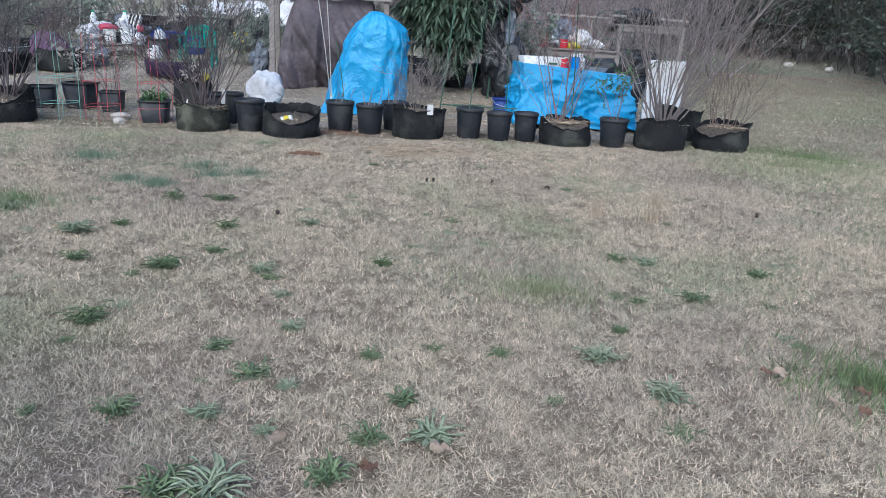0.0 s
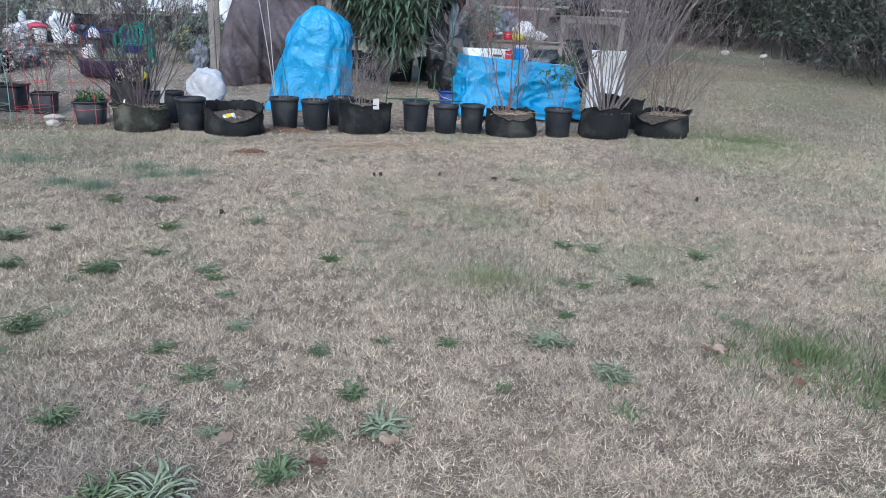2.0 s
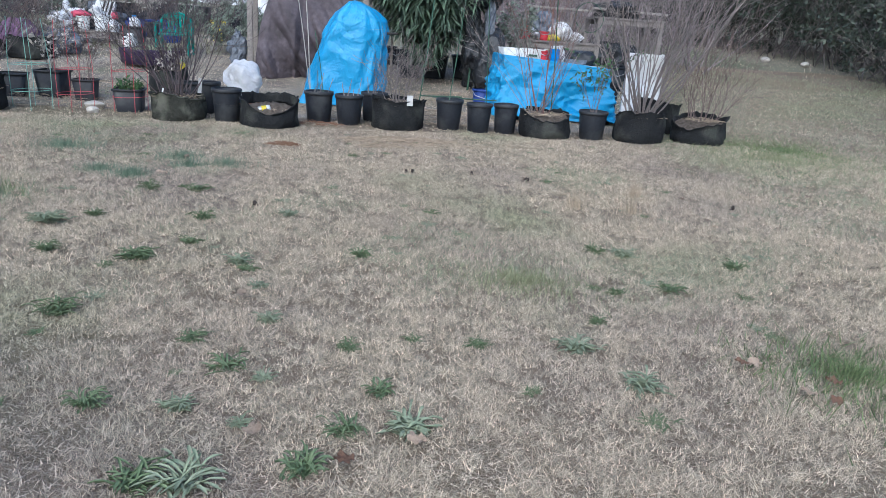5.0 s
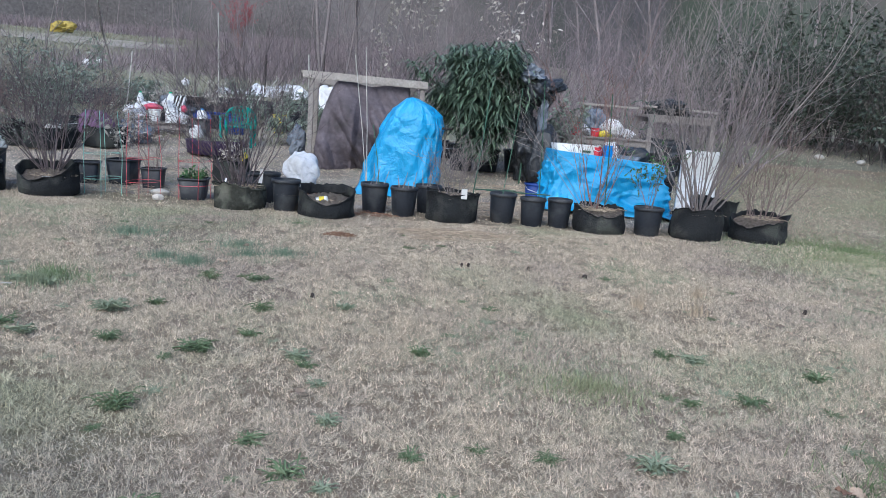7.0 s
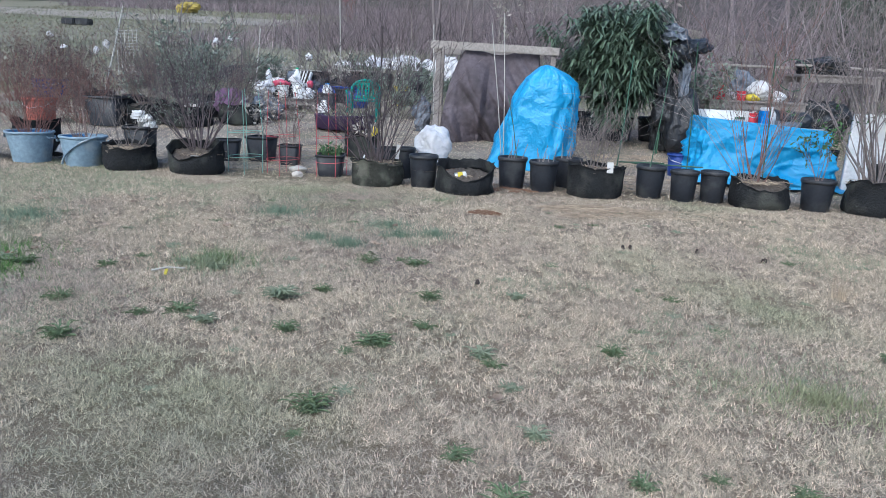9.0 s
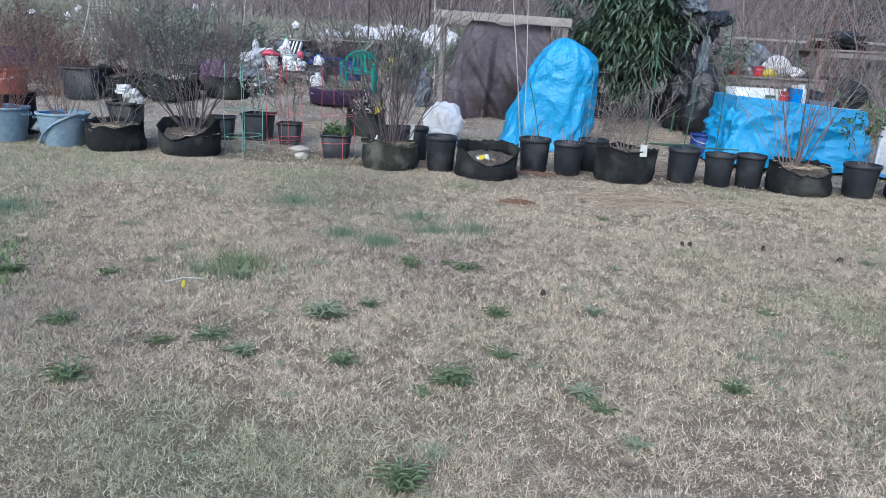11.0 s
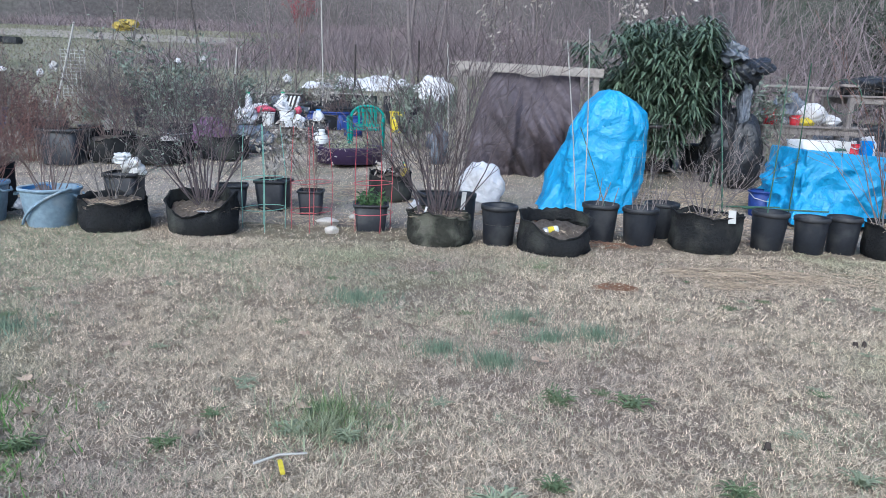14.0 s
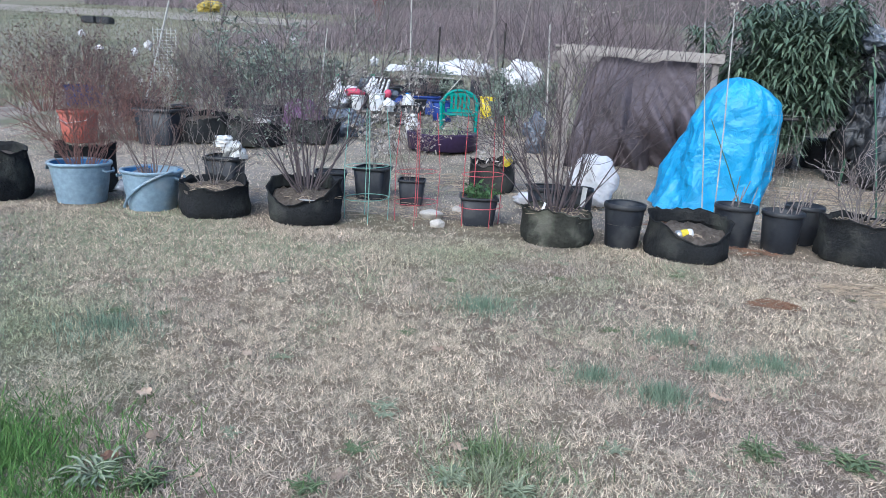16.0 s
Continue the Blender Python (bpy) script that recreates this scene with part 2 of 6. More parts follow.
def thing(name, at, label, category, turn=0.0, group="", kind=""):
    """An empty at a thing's base; its parts hang under it."""
    ob = new(name)
    ob.matrix_world = pose(*at, 0, 0, turn)
    return tagged(ob, label, category, group, kind)


def single(name, me, at, label, category, turn=0.0, group="", kind="", tilt=(0, 0)):
    ob = new(name, me)
    ob.matrix_world = pose(*at, tilt[0], tilt[1], turn)
    return tagged(ob, label, category, group, kind)


def lathe(name, profile, material, sides=28, wob=0.0, seed=0, sx=1.0, sy=1.0, caps=False, square=0.0):
    """Rings (radius, height) turned about z; wob dents it; square pulls it towards a square plan."""
    verts, faces = [], []
    for i, (r, z) in enumerate(profile):
        for k in range(sides):
            a = 2 * math.pi * k / sides
            c, s = math.cos(a), math.sin(a)
            q = 1.0
            if square:
                q = 1 + square * (1 / max(abs(c), abs(s)) - 1)
            d = wob * noise.noise(Vector((c * 1.6 + seed * 7.3, s * 1.6, z * 5 + seed))) if wob else 0
            dz = wob * 0.8 * noise.noise(Vector((c * 1.4, s * 1.4 + seed * 3.1, seed + 9))) * min(1, z * 6) if wob else 0
            verts.append((c * r * q * sx + c * d * (r > 0.02), s * r * q * sy + s * d * (r > 0.02), z + dz))
    for i in range(len(profile) - 1):
        for k in range(sides):
            j = (k + 1) % sides
            faces.append((i * sides + k, i * sides + j, (i + 1) * sides + j, (i + 1) * sides + k))
    if caps:
        faces.append(tuple(range(sides - 1, -1, -1)))
        faces.append(tuple((len(profile) - 1) * sides + k for k in range(sides)))
    return mesh_from(name, verts, faces, material)


def box(name, sx, sy, sz, material, bevel=0.01, base=True):
    bm = bmesh.new()
    bmesh.ops.create_cube(bm, size=1)
    bmesh.ops.scale(bm, vec=(sx, sy, sz), verts=bm.verts)
    if base:
        bmesh.ops.translate(bm, vec=(0, 0, sz / 2), verts=bm.verts)
    if bevel:
        bmesh.ops.bevel(bm, geom=bm.edges[:], offset=min(bevel, 0.3 * min(sx, sy, sz)), segments=2, affect="EDGES")
    me = bpy.data.meshes.new(name)
    bm.to_mesh(me)
    bm.free()
    me.materials.append(material)
    return me


class Tubes:
    """Collects tapered sticks into one mesh."""

    def __init__(self):
        self.v, self.f = [], []

    def stick(self, a, b, ra, rb, sides=3):
        a, b = Vector(a), Vector(b)
        d = b - a
        if d.length < 1e-5:
            return
        d.normalize()
        u = d.orthogonal().normalized()
        w = d.cross(u)
        o = len(self.v)
        for p, r in ((a, ra), (b, rb)):
            for k in range(sides):
                t = 2 * math.pi * k / sides
                self.v.append(p + (u * math.cos(t) + w * math.sin(t)) * r)
        for k in range(sides):
            j = (k + 1) % sides
            self.f.append((o + k, o + j, o + sides + j, o + sides + k))

    def line(self, pts, r0, r1=None, sides=4):
        r1 = r0 if r1 is None else r1
        n = len(pts) - 1
        for i in range(n):
            self.stick(pts[i], pts[i + 1], r0 + (r1 - r0) * i / n, r0 + (r1 - r0) * (i + 1) / n, sides)

    def ring(self, centre, radius, r, n=22, tilt=0.0):
        pts = [(centre[0] + radius * math.cos(2 * math.pi * k / n), centre[1] + radius * math.sin(2 * math.pi * k / n),
                centre[2] + tilt * math.cos(2 * math.pi * k / n)) for k in range(n + 1)]
        self.line(pts, r, r, 4)

    def mesh(self, name, material, smooth=True):
        return mesh_from(name, self.v, self.f, material, smooth)


def rand_dir(r):
    v = Vector((r.normal(), r.normal(), r.normal()))
    return v.normalized()


def grow(T, r, p, d, length, rad, depth, wig=0.18, up=0.05, kids=0.75, ang=0.7, segs=4, sides=3, tips=None, shrink=0.55, droop=0.0):
    """A branch that wanders, thins and forks."""
    p, d = Vector(p), Vector(d).normalized()
    for i in range(segs):
        d = (d + rand_dir(r) * wig + Vector((0, 0, up - droop * i))).normalized()
        q = p + d * (length / segs)
        ra, rb = rad * (1 - 0.75 * i / segs), rad * (1 - 0.75 * (i + 1) / segs)
        T.stick(p, q, max(ra, 0.0017), max(rb, 0.0015), sides)
        p = q
        if tips is not None and depth <= 0 or (tips is not None and i == segs - 1):
            tips.append((p.copy(), d.copy()))
        if depth > 0 and i >= 1 - (depth > 2) and r.random() < kids:
            side = rand_dir(r)
            side = (side - d * side.dot(d)).normalized()
            grow(T, r, p, d + side * ang, length * shrink * (0.6 + 0.6 * r.random()), rb * 0.7, depth - 1, wig, up, kids, ang, segs, 3, tips, shrink, droop)


def leaves_mesh(name, spots, material, r, size=0.03, aspect=0.4, per=2, fall=0.3):
    """Two-sided leaf blades, two triangles each with a fold, near the given spots."""
    out = []
    for p, d in spots:
        for _ in range(per):
            a = (d * 0.5 + rand_dir(r) * 0.9 + Vector((0, 0, -fall))).normalized()
            b = a.cross(rand_dir(r)).normalized()
            s = size * (0.6 + 0.8 * r.random())
            o = p + rand_dir(r) * size * 0.4
            tip, l, m = o + a * s, o + a * s * 0.45 + b * s * aspect * 0.5, o + a * s * 0.45 - b * s * aspect * 0.5
            out += [o, l, tip, o, tip, m]
    return tri_mesh(name, np.array([tuple(v) for v in out], float), material)


def spread(u, steps):
    """Linear interpolation in rows of (u, value)."""
    return float(np.interp(u, [s[0] for s in steps], [s[1] for s in steps]))


# ---- ground ----
def axis(steps):
    out = []
    for a, b, s in steps:
        out += list(np.arange(a, b, s))
    return np.array(out + [steps[-1][1]])


def ground_sheet():
    xs = axis([(-160, -30, 10), (-30, -8, 1.5), (-8, 9, 0.14), (9, 30, 1.5), (30, 160, 10)])
    ys = axis([(-60, -2, 5), (-2, 9, 0.14), (9, 20, 0.5), (20, 60, 2), (60, 220, 20)])
    X, Y = np.meshgrid(xs, ys)
    Z = zg(X, Y)
    verts = np.stack([X.ravel(), Y.ravel(), Z.ravel()], 1)
    w = len(xs)
    faces = [(j * w + i, j * w + i + 1, (j + 1) * w + i + 1, (j + 1) * w + i) for j in range(len(ys) - 1) for i in range(w - 1)]
    me = mesh_from("ground", verts, faces, SOIL_LAWN)
    me.materials.append(BED_SOIL)
    me.materials.append(FIELD_SOIL)
    mid = ys[:-1] + np.diff(ys) / 2
    back = np.repeat(mid, w - 1)
    side = np.tile(xs[:-1], len(mid))
    me.polygons.foreach_set("material_index", np.where(back > 11.5, 2, np.where((back > 5.75) & (side > -9.5) & (side < 2.9), 1, 0)).astype(np.int32))
    return me


tagged(new("ground", ground_sheet()), "dry winter lawn sloping up behind the pots", "ground", kind="structure")


def blades(name, x, y, h, w, material, lean=1.0, r=rng, dz=0.0):
    n = len(x)
    az, side = r.uniform(0, 2 * np.pi, n), r.uniform(0, 2 * np.pi, n)
    z = zg(x, y) + dz
    ln = np.abs(r.normal(0.9, 0.5, n)) * lean
    out = np.zeros((n, 3, 3))
    cx, cy = np.cos(side) * w / 2, np.sin(side) * w / 2
    out[:, 0] = np.stack([x - cx, y - cy, z], 1)
    out[:, 1] = np.stack([x + cx, y + cy, z], 1)
    out[:, 2] = np.stack([x + np.cos(az) * h * ln, y + np.sin(az) * h * ln, z + h / np.sqrt(1 + 0.4 * ln * ln)], 1)
    return tri_mesh(name, out.reshape(-1, 3), material)


def patches(x, y, cell, seed):
    """Smooth random field between 0 and 1 with features of about one cell."""
    g = np.random.default_rng(seed).random((64, 64))
    u, v = np.asarray(x) / cell + 640, np.asarray(y) / cell + 640
    i, j = np.floor(u).astype(int), np.floor(v).astype(int)
    f, h = u - i, v - j
    f, h = f * f * (3 - 2 * f), h * h * (3 - 2 * h)
    i0, i1, j0, j1 = i % 64, (i + 1) % 64, j % 64, (j + 1) % 64
    return (g[i0, j0] * (1 - f) + g[i1, j0] * f) * (1 - h) + (g[i0, j1] * (1 - f) + g[i1, j1] * f) * h


def lawn():
    # denser where the camera walks, thinner towards the back
    rows = [((-2.4, 1.6), (0.1, 1.5), 72000, 0.017, 0.0022), ((-2.8, 1.9), (1.5, 2.4), 52000, 0.018, 0.0025), ((-4.0, 1.9), (2.4, 3.7), 40000, 0.018, 0.0028), ((-4.0, -2.4), (0.8, 2.4), 36000, 0.018, 0.0027),
            ((-6.5, 4.5), (3.7, 5.2), 20000, 0.019, 0.0036), ((1.6, 4.5), (0.6, 3.7), 20000, 0.020, 0.0034), ((-6.5, -4.0), (2.2, 3.7), 15000, 0.020, 0.0036), ((-8.0, 9.0), (5.2, 9.5), 3000, 0.018, 0.006),
            ((-9.0, 9.0), (-4.0, 0.1), 1200, 0.04, 0.008), ((-9.0, -4.0), (0.1, 2.2), 1500, 0.04, 0.008), ((4.5, 9.0), (0.1, 5.2), 1800, 0.04, 0.008), ((1.6, 4.5), (0.1, 0.6), 6000, 0.03, 0.005), ((-4.0, -2.4), (0.1, 0.8), 6000, 0.03, 0.005), ((-9.0, -6.5), (2.2, 5.2), 1800, 0.04, 0.008)]
    xs, ys, hs, ws = [], [], [], []
    for (x0, x1), (y0, y1), dens, h, w in rows:
        n = int((x1 - x0) * (y1 - y0) * dens)
        xs.append(rng.uniform(x0, x1, n)), ys.append(rng.uniform(y0, y1, n))
        hs.append(h * rng.uniform(0.3, 1.2, n)), ws.append(w * rng.uniform(0.65, 1.45, n))
    x, y, h, w = map(np.concatenate, (xs, ys, hs, ws))
    # tussocks a hand wide, and thin places between them
    clump = 0.6 * patches(x, y, 0.032, 1) + 0.4 * patches(x, y, 0.12, 2)
    keep = rng.random(len(x)) < np.clip(2.4 * (clump - 0.14), 0.36, 1.0)
    x, y, h, w, clump = x[keep], y[keep], h[keep], w[keep], clump[keep]
    tagged(new("dead_grass", blades("dead_grass", x, y, h * (0.4 + 1.2 * clump), w, DEAD, 1.5)), "short dead tan grass of the winter lawn", "grass", kind="stuff")
    # thin living grass showing through in drifts
    n = 420000
    x, y = rng.uniform(-6.5, 4.5, n), rng.uniform(0.1, 5.6, n)
    drift = 2.2 * patches(x, y, 0.9, 3) + 1.3 * patches(x, y, 0.22, 4) + 0.35 * (x < -1.2) + 0.45 * np.clip((-x - 2.2) / 2, 0, 1) + 0.45 * np.clip((x - 0.9) / 1.2, 0, 1) - 0.8 * np.clip((y - 2.8) / 1.2, 0, 1) * (x > -3.6)
    keep = drift + rng.normal(0, 0.25, n) > 2.35
    x, y = x[keep], y[keep]
    tagged(new("sparse_green_grass", blades("sparse_green_grass", x, y, rng.uniform(0.008, 0.027, len(x)), 0.0022 + 0.0005 * np.clip(y, 0, 5), GREYGRASS, 1.2)), "sparse grey-green grass in the lawn", "grass", kind="stuff")


lawn()


# ---- containers ----
def plastic_pot(x, y, dia=0.22, height=0.25, label="black plastic nursery pot with a rolled rim", seed=0, fill=0.05, group="pots of the front row", tilt=(0, 0)):
    """Front foot at (x, y); a tapered pot with a lip, a base foot and soil."""
    r = dia / 2
    at = G(x, y + r * 0.85)
    ob = thing("nursery_pot", at, label, "plant pot", seed * 47 % 360, group)
    ob.matrix_world = pose(*at, tilt[0], tilt[1], seed * 47 % 360)
    b = r * 0.82
    part("body", lathe("pot_body", [(b * 0.96, 0), (b, 0.004), (b + (r - b) * 0.45, height * 0.5), (r * 0.975, height * 0.88), (r * 0.97, height - 0.002),
                                    (r * 0.92, height - 0.004), (r * 0.88, height * 0.6), (r * 0.86, height * 0.5)], PLASTIC, 32, 0.004, seed), ob)
    part("rim", lathe("pot_rim", [(r * 0.972, height * 0.885), (r * 1.03, height * 0.89), (r * 1.045, height * 0.94), (r * 1.03, height),
                                  (r * 0.99, height + 0.003), (r * 0.93, height)], PLASTIC_RIM, 32, 0.003, seed), ob)
    part("soil", lathe("pot_soil", [(r * 0.93, height - fill), (r * 0.5, height - fill + 0.008), (0.001, height - fill + 0.004)], SOIL, 20, 0.01, seed), ob, "dry crumbly potting soil")
    return ob


def grow_bag(x, y, dia=0.42, height=0.24, label="black felt grow bag with a slumped rim", seed=0, sag=0.5, material=None, group="pots of the front row", sx=1.0, flop=None, deep=0.80):
    """A soft felt bag: bulging wall, rim that sags on one side, seams and soil."""
    material = material or FABRIC
    r = dia / 2
    at = G(x, y + r * 0.9)
    ob = thing("grow_bag", at, label, "grow bag", 0, group)
    sides, verts, faces = 44, [], []
    prof = [(0.93, 0.0), (1.0, 0.06), (1.02, 0.3), (1.0, 0.6), (0.985, 0.85), (0.99, 0.97), (1.0, 1.0), (0.965, 1.0), (0.95, 0.95), (0.93, 0.7)]
    fa = flop if flop is not None else seed * 2.1
    for i, (q, v) in enumerate(prof):
        for k in range(sides):
            a = 2 * math.pi * k / sides
            c, s = math.cos(a), math.sin(a)
            low = sag * (0.5 + 0.5 * math.cos(a - fa)) ** 3
            nz = noise.noise(Vector((c * 1.7 + seed * 5, s * 1.7, v * 1.6)))
            n2 = noise.noise(Vector((c * 5 + seed * 3, s * 5, v * 7)))
            h = height * v * (1 - low * v * 0.75) * (1 + 0.16 * nz * v) + 0.022 * n2 * v
            d = r * q * (1 + 0.09 * nz + 0.055 * n2 - 0.06 * low * max(0, v - 0.4) + 0.02 * math.sin(11 * a + seed + 4 * nz) * v + 0.16 * (0.2 - abs(noise.noise(Vector((c * 2.4 + seed, s * 2.4, v * 2.0 + seed))))))
            verts.append((c * d * sx, s * d * 0.95, h))
    for i in range(len(prof) - 1):
        for k in range(sides):
            j = (k + 1) % sides
            faces.append((i * sides + k, i * sides + j, (i + 1) * sides + j, (i + 1) * sides + k))
    part("felt_wall", mesh_from("felt_wall", verts, faces, material), ob)
    hem_v, hem_f = [], []
    for k in range(sides):
        c, s = math.cos(2 * math.pi * k / sides), math.sin(2 * math.pi * k / sides)
        top = Vector(verts[6 * sides + k]) + Vector((0, 0, 0.002))
        for e in range(5):
            b = 2 * math.pi * e / 5
            hem_v.append(top + Vector((c * math.cos(b), s * math.cos(b), math.sin(b))) * 0.005)
            hem_f.append((k * 5 + e, (k + 1) % sides * 5 + e, (k + 1) % sides * 5 + (e + 1) % 5, k * 5 + (e + 1) % 5))
    part("hem", mesh_from("hem", hem_v, hem_f, material), ob)
    # soil heaped inside, lower where the rim has slumped
    verts, faces = [], []
    for q in (0.95, 0.83, 0.7, 0.56, 0.42, 0.28, 0.15):
        for k in range(sides):
            a = 2 * math.pi * k / sides
            c, t = math.cos(a), math.sin(a)
            low = sag * (0.5 + 0.5 * math.cos(a - fa)) ** 3 * q
            z = height * (deep - 0.50 * low) + 0.025 * (1 - q) + 0.02 * noise.noise(Vector((c * q * 4 + seed, t * q * 4, 2))) + 0.022 * noise.noise(Vector((c * q * 9, t * q * 9, seed))) + 0.012 * noise.noise(Vector((c * q * 21, t * q * 21, seed)))
            verts.append((c * r * q * sx * 0.985, t * r * q * 0.94, z))
    for i in range(6):
        for k in range(sides):
            j = (k + 1) % sides
            faces.append((i * sides + k, i * sides + j, (i + 1) * sides + j, (i + 1) * sides + k))
    faces.append(tuple(6 * sides + k for k in range(sides)))
    part("soil", mesh_from("bag_soil", verts, faces, SOIL), ob, "dry crumbly potting soil")
    return ob


def square_pot(x, y, side=0.24, height=0.2, label="square black plastic nursery pot", seed=0, group="", turn=10):
    r = side / 2
    ob = thing("square_pot", G(x, y + r), label, "plant pot", turn, group)
    part("body", lathe("square_body", [(r * 0.8, 0), (r * 0.97, height * 0.93), (r * 0.9, height * 0.95), (r * 0.86, height * 0.6)], PLASTIC, 32, 0.003, seed, square=0.8), ob)
    part("rim", lathe("square_rim", [(r * 0.97, height * 0.92), (r * 1.04, height * 0.92), (r * 1.04, height), (r * 0.93, height)], PLASTIC_RIM, 32, 0, seed, square=0.8), ob)
    part("soil", lathe("square_soil", [(r * 0.9, height * 0.86), (0.001, height * 0.9)], SOIL, 24, 0.01, seed, square=0.8), ob)
    return ob


def shrub(x, y, z, label, material, seed, stems=14, height=0.8, rad=0.004, out=0.35, depth=2, kids=0.7, base=0.05, ang=0.6, wig=0.14, up=0.04, leaf=None, leaf_size=0.03, leaf_per=1, leaf_aspect=0.4, name="shrub", category="shrub", cut=0.0, even=False):
    """A bare or thinly leaved shrub of many stems from one crown."""
    r = np.random.default_rng(seed)
    tips = []
    ob = thing(name, Vector((x, y, z)), label, category)
    for k in range(stems):
        T = Tubes()
        a = 2 * math.pi * (k + r.random()) / stems
        o = out * (0.25 + 0.9 * r.random())
        p = (base * math.cos(a) * r.random(), base * math.sin(a) * r.random(), 0)
        L = height * (0.55 + 0.5 * r.random()) * (1 if even else math.sqrt(1 + o * o * 0.5))
        grow(T, r, p, (math.cos(a) * o, math.sin(a) * o, 1), L, rad * (0.7 + 0.6 * r.random()), depth, wig, up, kids, ang, 5, 4, tips)
        part("stem", T.mesh("stem", material), ob)
    if leaf:
        part("foliage", leaves_mesh("foliage", tips, leaf, r, leaf_size, leaf_aspect, leaf_per), ob)
    return ob


def sticks(x, y, z, seed, n=6, height=0.12, material=None, spreadr=0.07):
    r = np.random.default_rng(seed)
    ob = thing("pruned_stems", Vector((x, y, z)), "short pruned bare stems in a nursery pot", "cut plant", group="pruned stumps")
    for _ in range(n):
        T = Tubes()
        a, q = r.uniform(0, 6.28), spreadr * math.sqrt(r.random())
        p = Vector((q * math.cos(a), q * math.sin(a), 0))
        T.stick(p, p + Vector((r.normal() * 0.25, r.normal() * 0.25, 1)) * height * (0.5 + r.random()), 0.004, 0.003, 4)
        part("stem", T.mesh("stem", material or BARK_PALE), ob)


# ---- front row, from the tubs to the last bag ----
def tub(x, y, dia, height, seed, label, hose):
    r = dia / 2
    ob = thing("plastic_tub", G(x, y + r * 0.85), label, "tub", 0, "blue plastic tubs")
    part("body", lathe("tub_body", [(r * 0.74, 0), (r * 0.76, 0.01), (r * 0.84, height * 0.4), (r * 0.85, height * 0.42), (r * 0.93, height * 0.85), (r * 0.96, height), (r * 0.92, height), (r * 0.85, height * 0.6)], TUB, 40, 0.012, seed), ob)
    rim = part("rim", lathe("tub_rim", [(r * 0.945, height * 0.93), (r * 1.0, height * 0.94), (r * 1.02, height * 0.98), (r * 1.0, height + 0.006), (r * 0.92, height + 0.002)], TUB, 40, 0.012, seed), ob)
    part("liner", lathe("tub_liner", [(r * 0.915, height - 0.004), (r * 0.86, height * 0.72), (r * 0.85, height * 0.65)], TUB_IN, 32, 0.006, seed), ob, "bright blue inner wall")
    part("soil", lathe("tub_soil", [(r * 0.87, height * 0.74), (0.001, height * 0.77)], SOIL, 24, 0.02, seed), ob)
    for a in (0.0, math.pi):
        T = Tubes()
        T.line([(math.cos(a) * r * 1.0, -0.06, height * 0.86), (math.cos(a) * r * 1.1, -0.04, height * 0.80), (math.cos(a) * r * 1.1, 0.04, height * 0.80), (math.cos(a) * r * 1.0, 0.06, height * 0.86)], 0.008, 0.008, 6)
        part("handle", T.mesh("tub_handle", TUB), rim)
    if hose:
        T = Tubes()
        pts = []
        for k in range(15):
            u = k / 14
            a = -0.35 - 2.0 * u
            rr = r * (1.04 - 0.14 * u)
            pts.append((rr * math.cos(a), rr * math.sin(a), height * (1.02 - 0.95 * u ** 1.6)))
        T.line(pts, 0.009, 0.009, 6)
        part("split_rim", T.mesh("split_rim", TUB), ob, "torn rim strip hanging down the tub wall")
    return ob


tub(-5.11, 5.22, 0.39, 0.265, 1, "blue-grey plastic tub with a red-twigged plant", False)
tub(-4.58, 5.17, 0.39, 0.255, 2, "blue-grey plastic tub with its torn rim hanging down", True)
grow_bag(-5.68, 5.05, 0.48, 0.35, "tall black felt grow bag beside the blue tubs", 3, 0.15)
grow_bag(-5.34, 5.60, 0.42, 0.34, "black felt grow bag behind the blue tubs", 13, 0.15)
grow_bag(-4.12, 5.09, 0.43, 0.22, "black felt grow bag holding dead stalks", 4, 0.25, flop=4.9)
grow_bag(-3.54, 5.12, 0.45, 0.27, "black felt grow bag slumped open on one side", 5, 0.75, FABRIC, flop=4.5, deep=0.66)
grow_bag(-1.95, 5.05, 0.42, 0.20, "weathered grey-green grow bag with a big bare shrub", 6, 0.25, FABRIC_OLD)
plastic_pot(-1.56, 5.12, 0.235, 0.26, "empty black plastic nursery pot with a rolled rim", 7, 0.12)
grow_bag(-1.21, 4.91, 0.46, 0.24, "slumped black grow bag of dry soil and a thrown can", 8, 0.7, flop=4.9, deep=0.62)
plastic_pot(-0.84, 5.42, 0.245, 0.26, "black nursery pot with cut stems", 9)
plastic_pot(-0.58, 5.36, 0.235, 0.25, "black nursery pot with short cut stems", 10)
plastic_pot(-0.36, 5.62, 0.235, 0.25, "black nursery pot with pruned sticks", 11)
grow_bag(-0.16, 5.17, 0.45, 0.25, "wide black grow bag with a white plant label", 12, 0.1)
plastic_pot(0.29, 5.35, 0.235, 0.26, "empty black nursery pot with a thick rim", 14, 0.07, tilt=(0, 1.5))
plastic_pot(0.55, 5.30, 0.22, 0.245, "black nursery pot beside other pots", 15, 0.06)
plastic_pot(0.80, 5.36, 0.215, 0.25, "plain black nursery pot near the blue tarp", 16, 0.06)
grow_bag(1.13, 5.15, 0.45, 0.23, "black grow bag with reddish upright canes", 17, 0.45, flop=4.9)
plastic_pot(1.56, 5.22, 0.25, 0.245, "black nursery pot with a small leafy shrub", 18)
grow_bag(1.96, 5.06, 0.43, 0.26, "black grow bag full of tall pale stems", 19, 0.25)
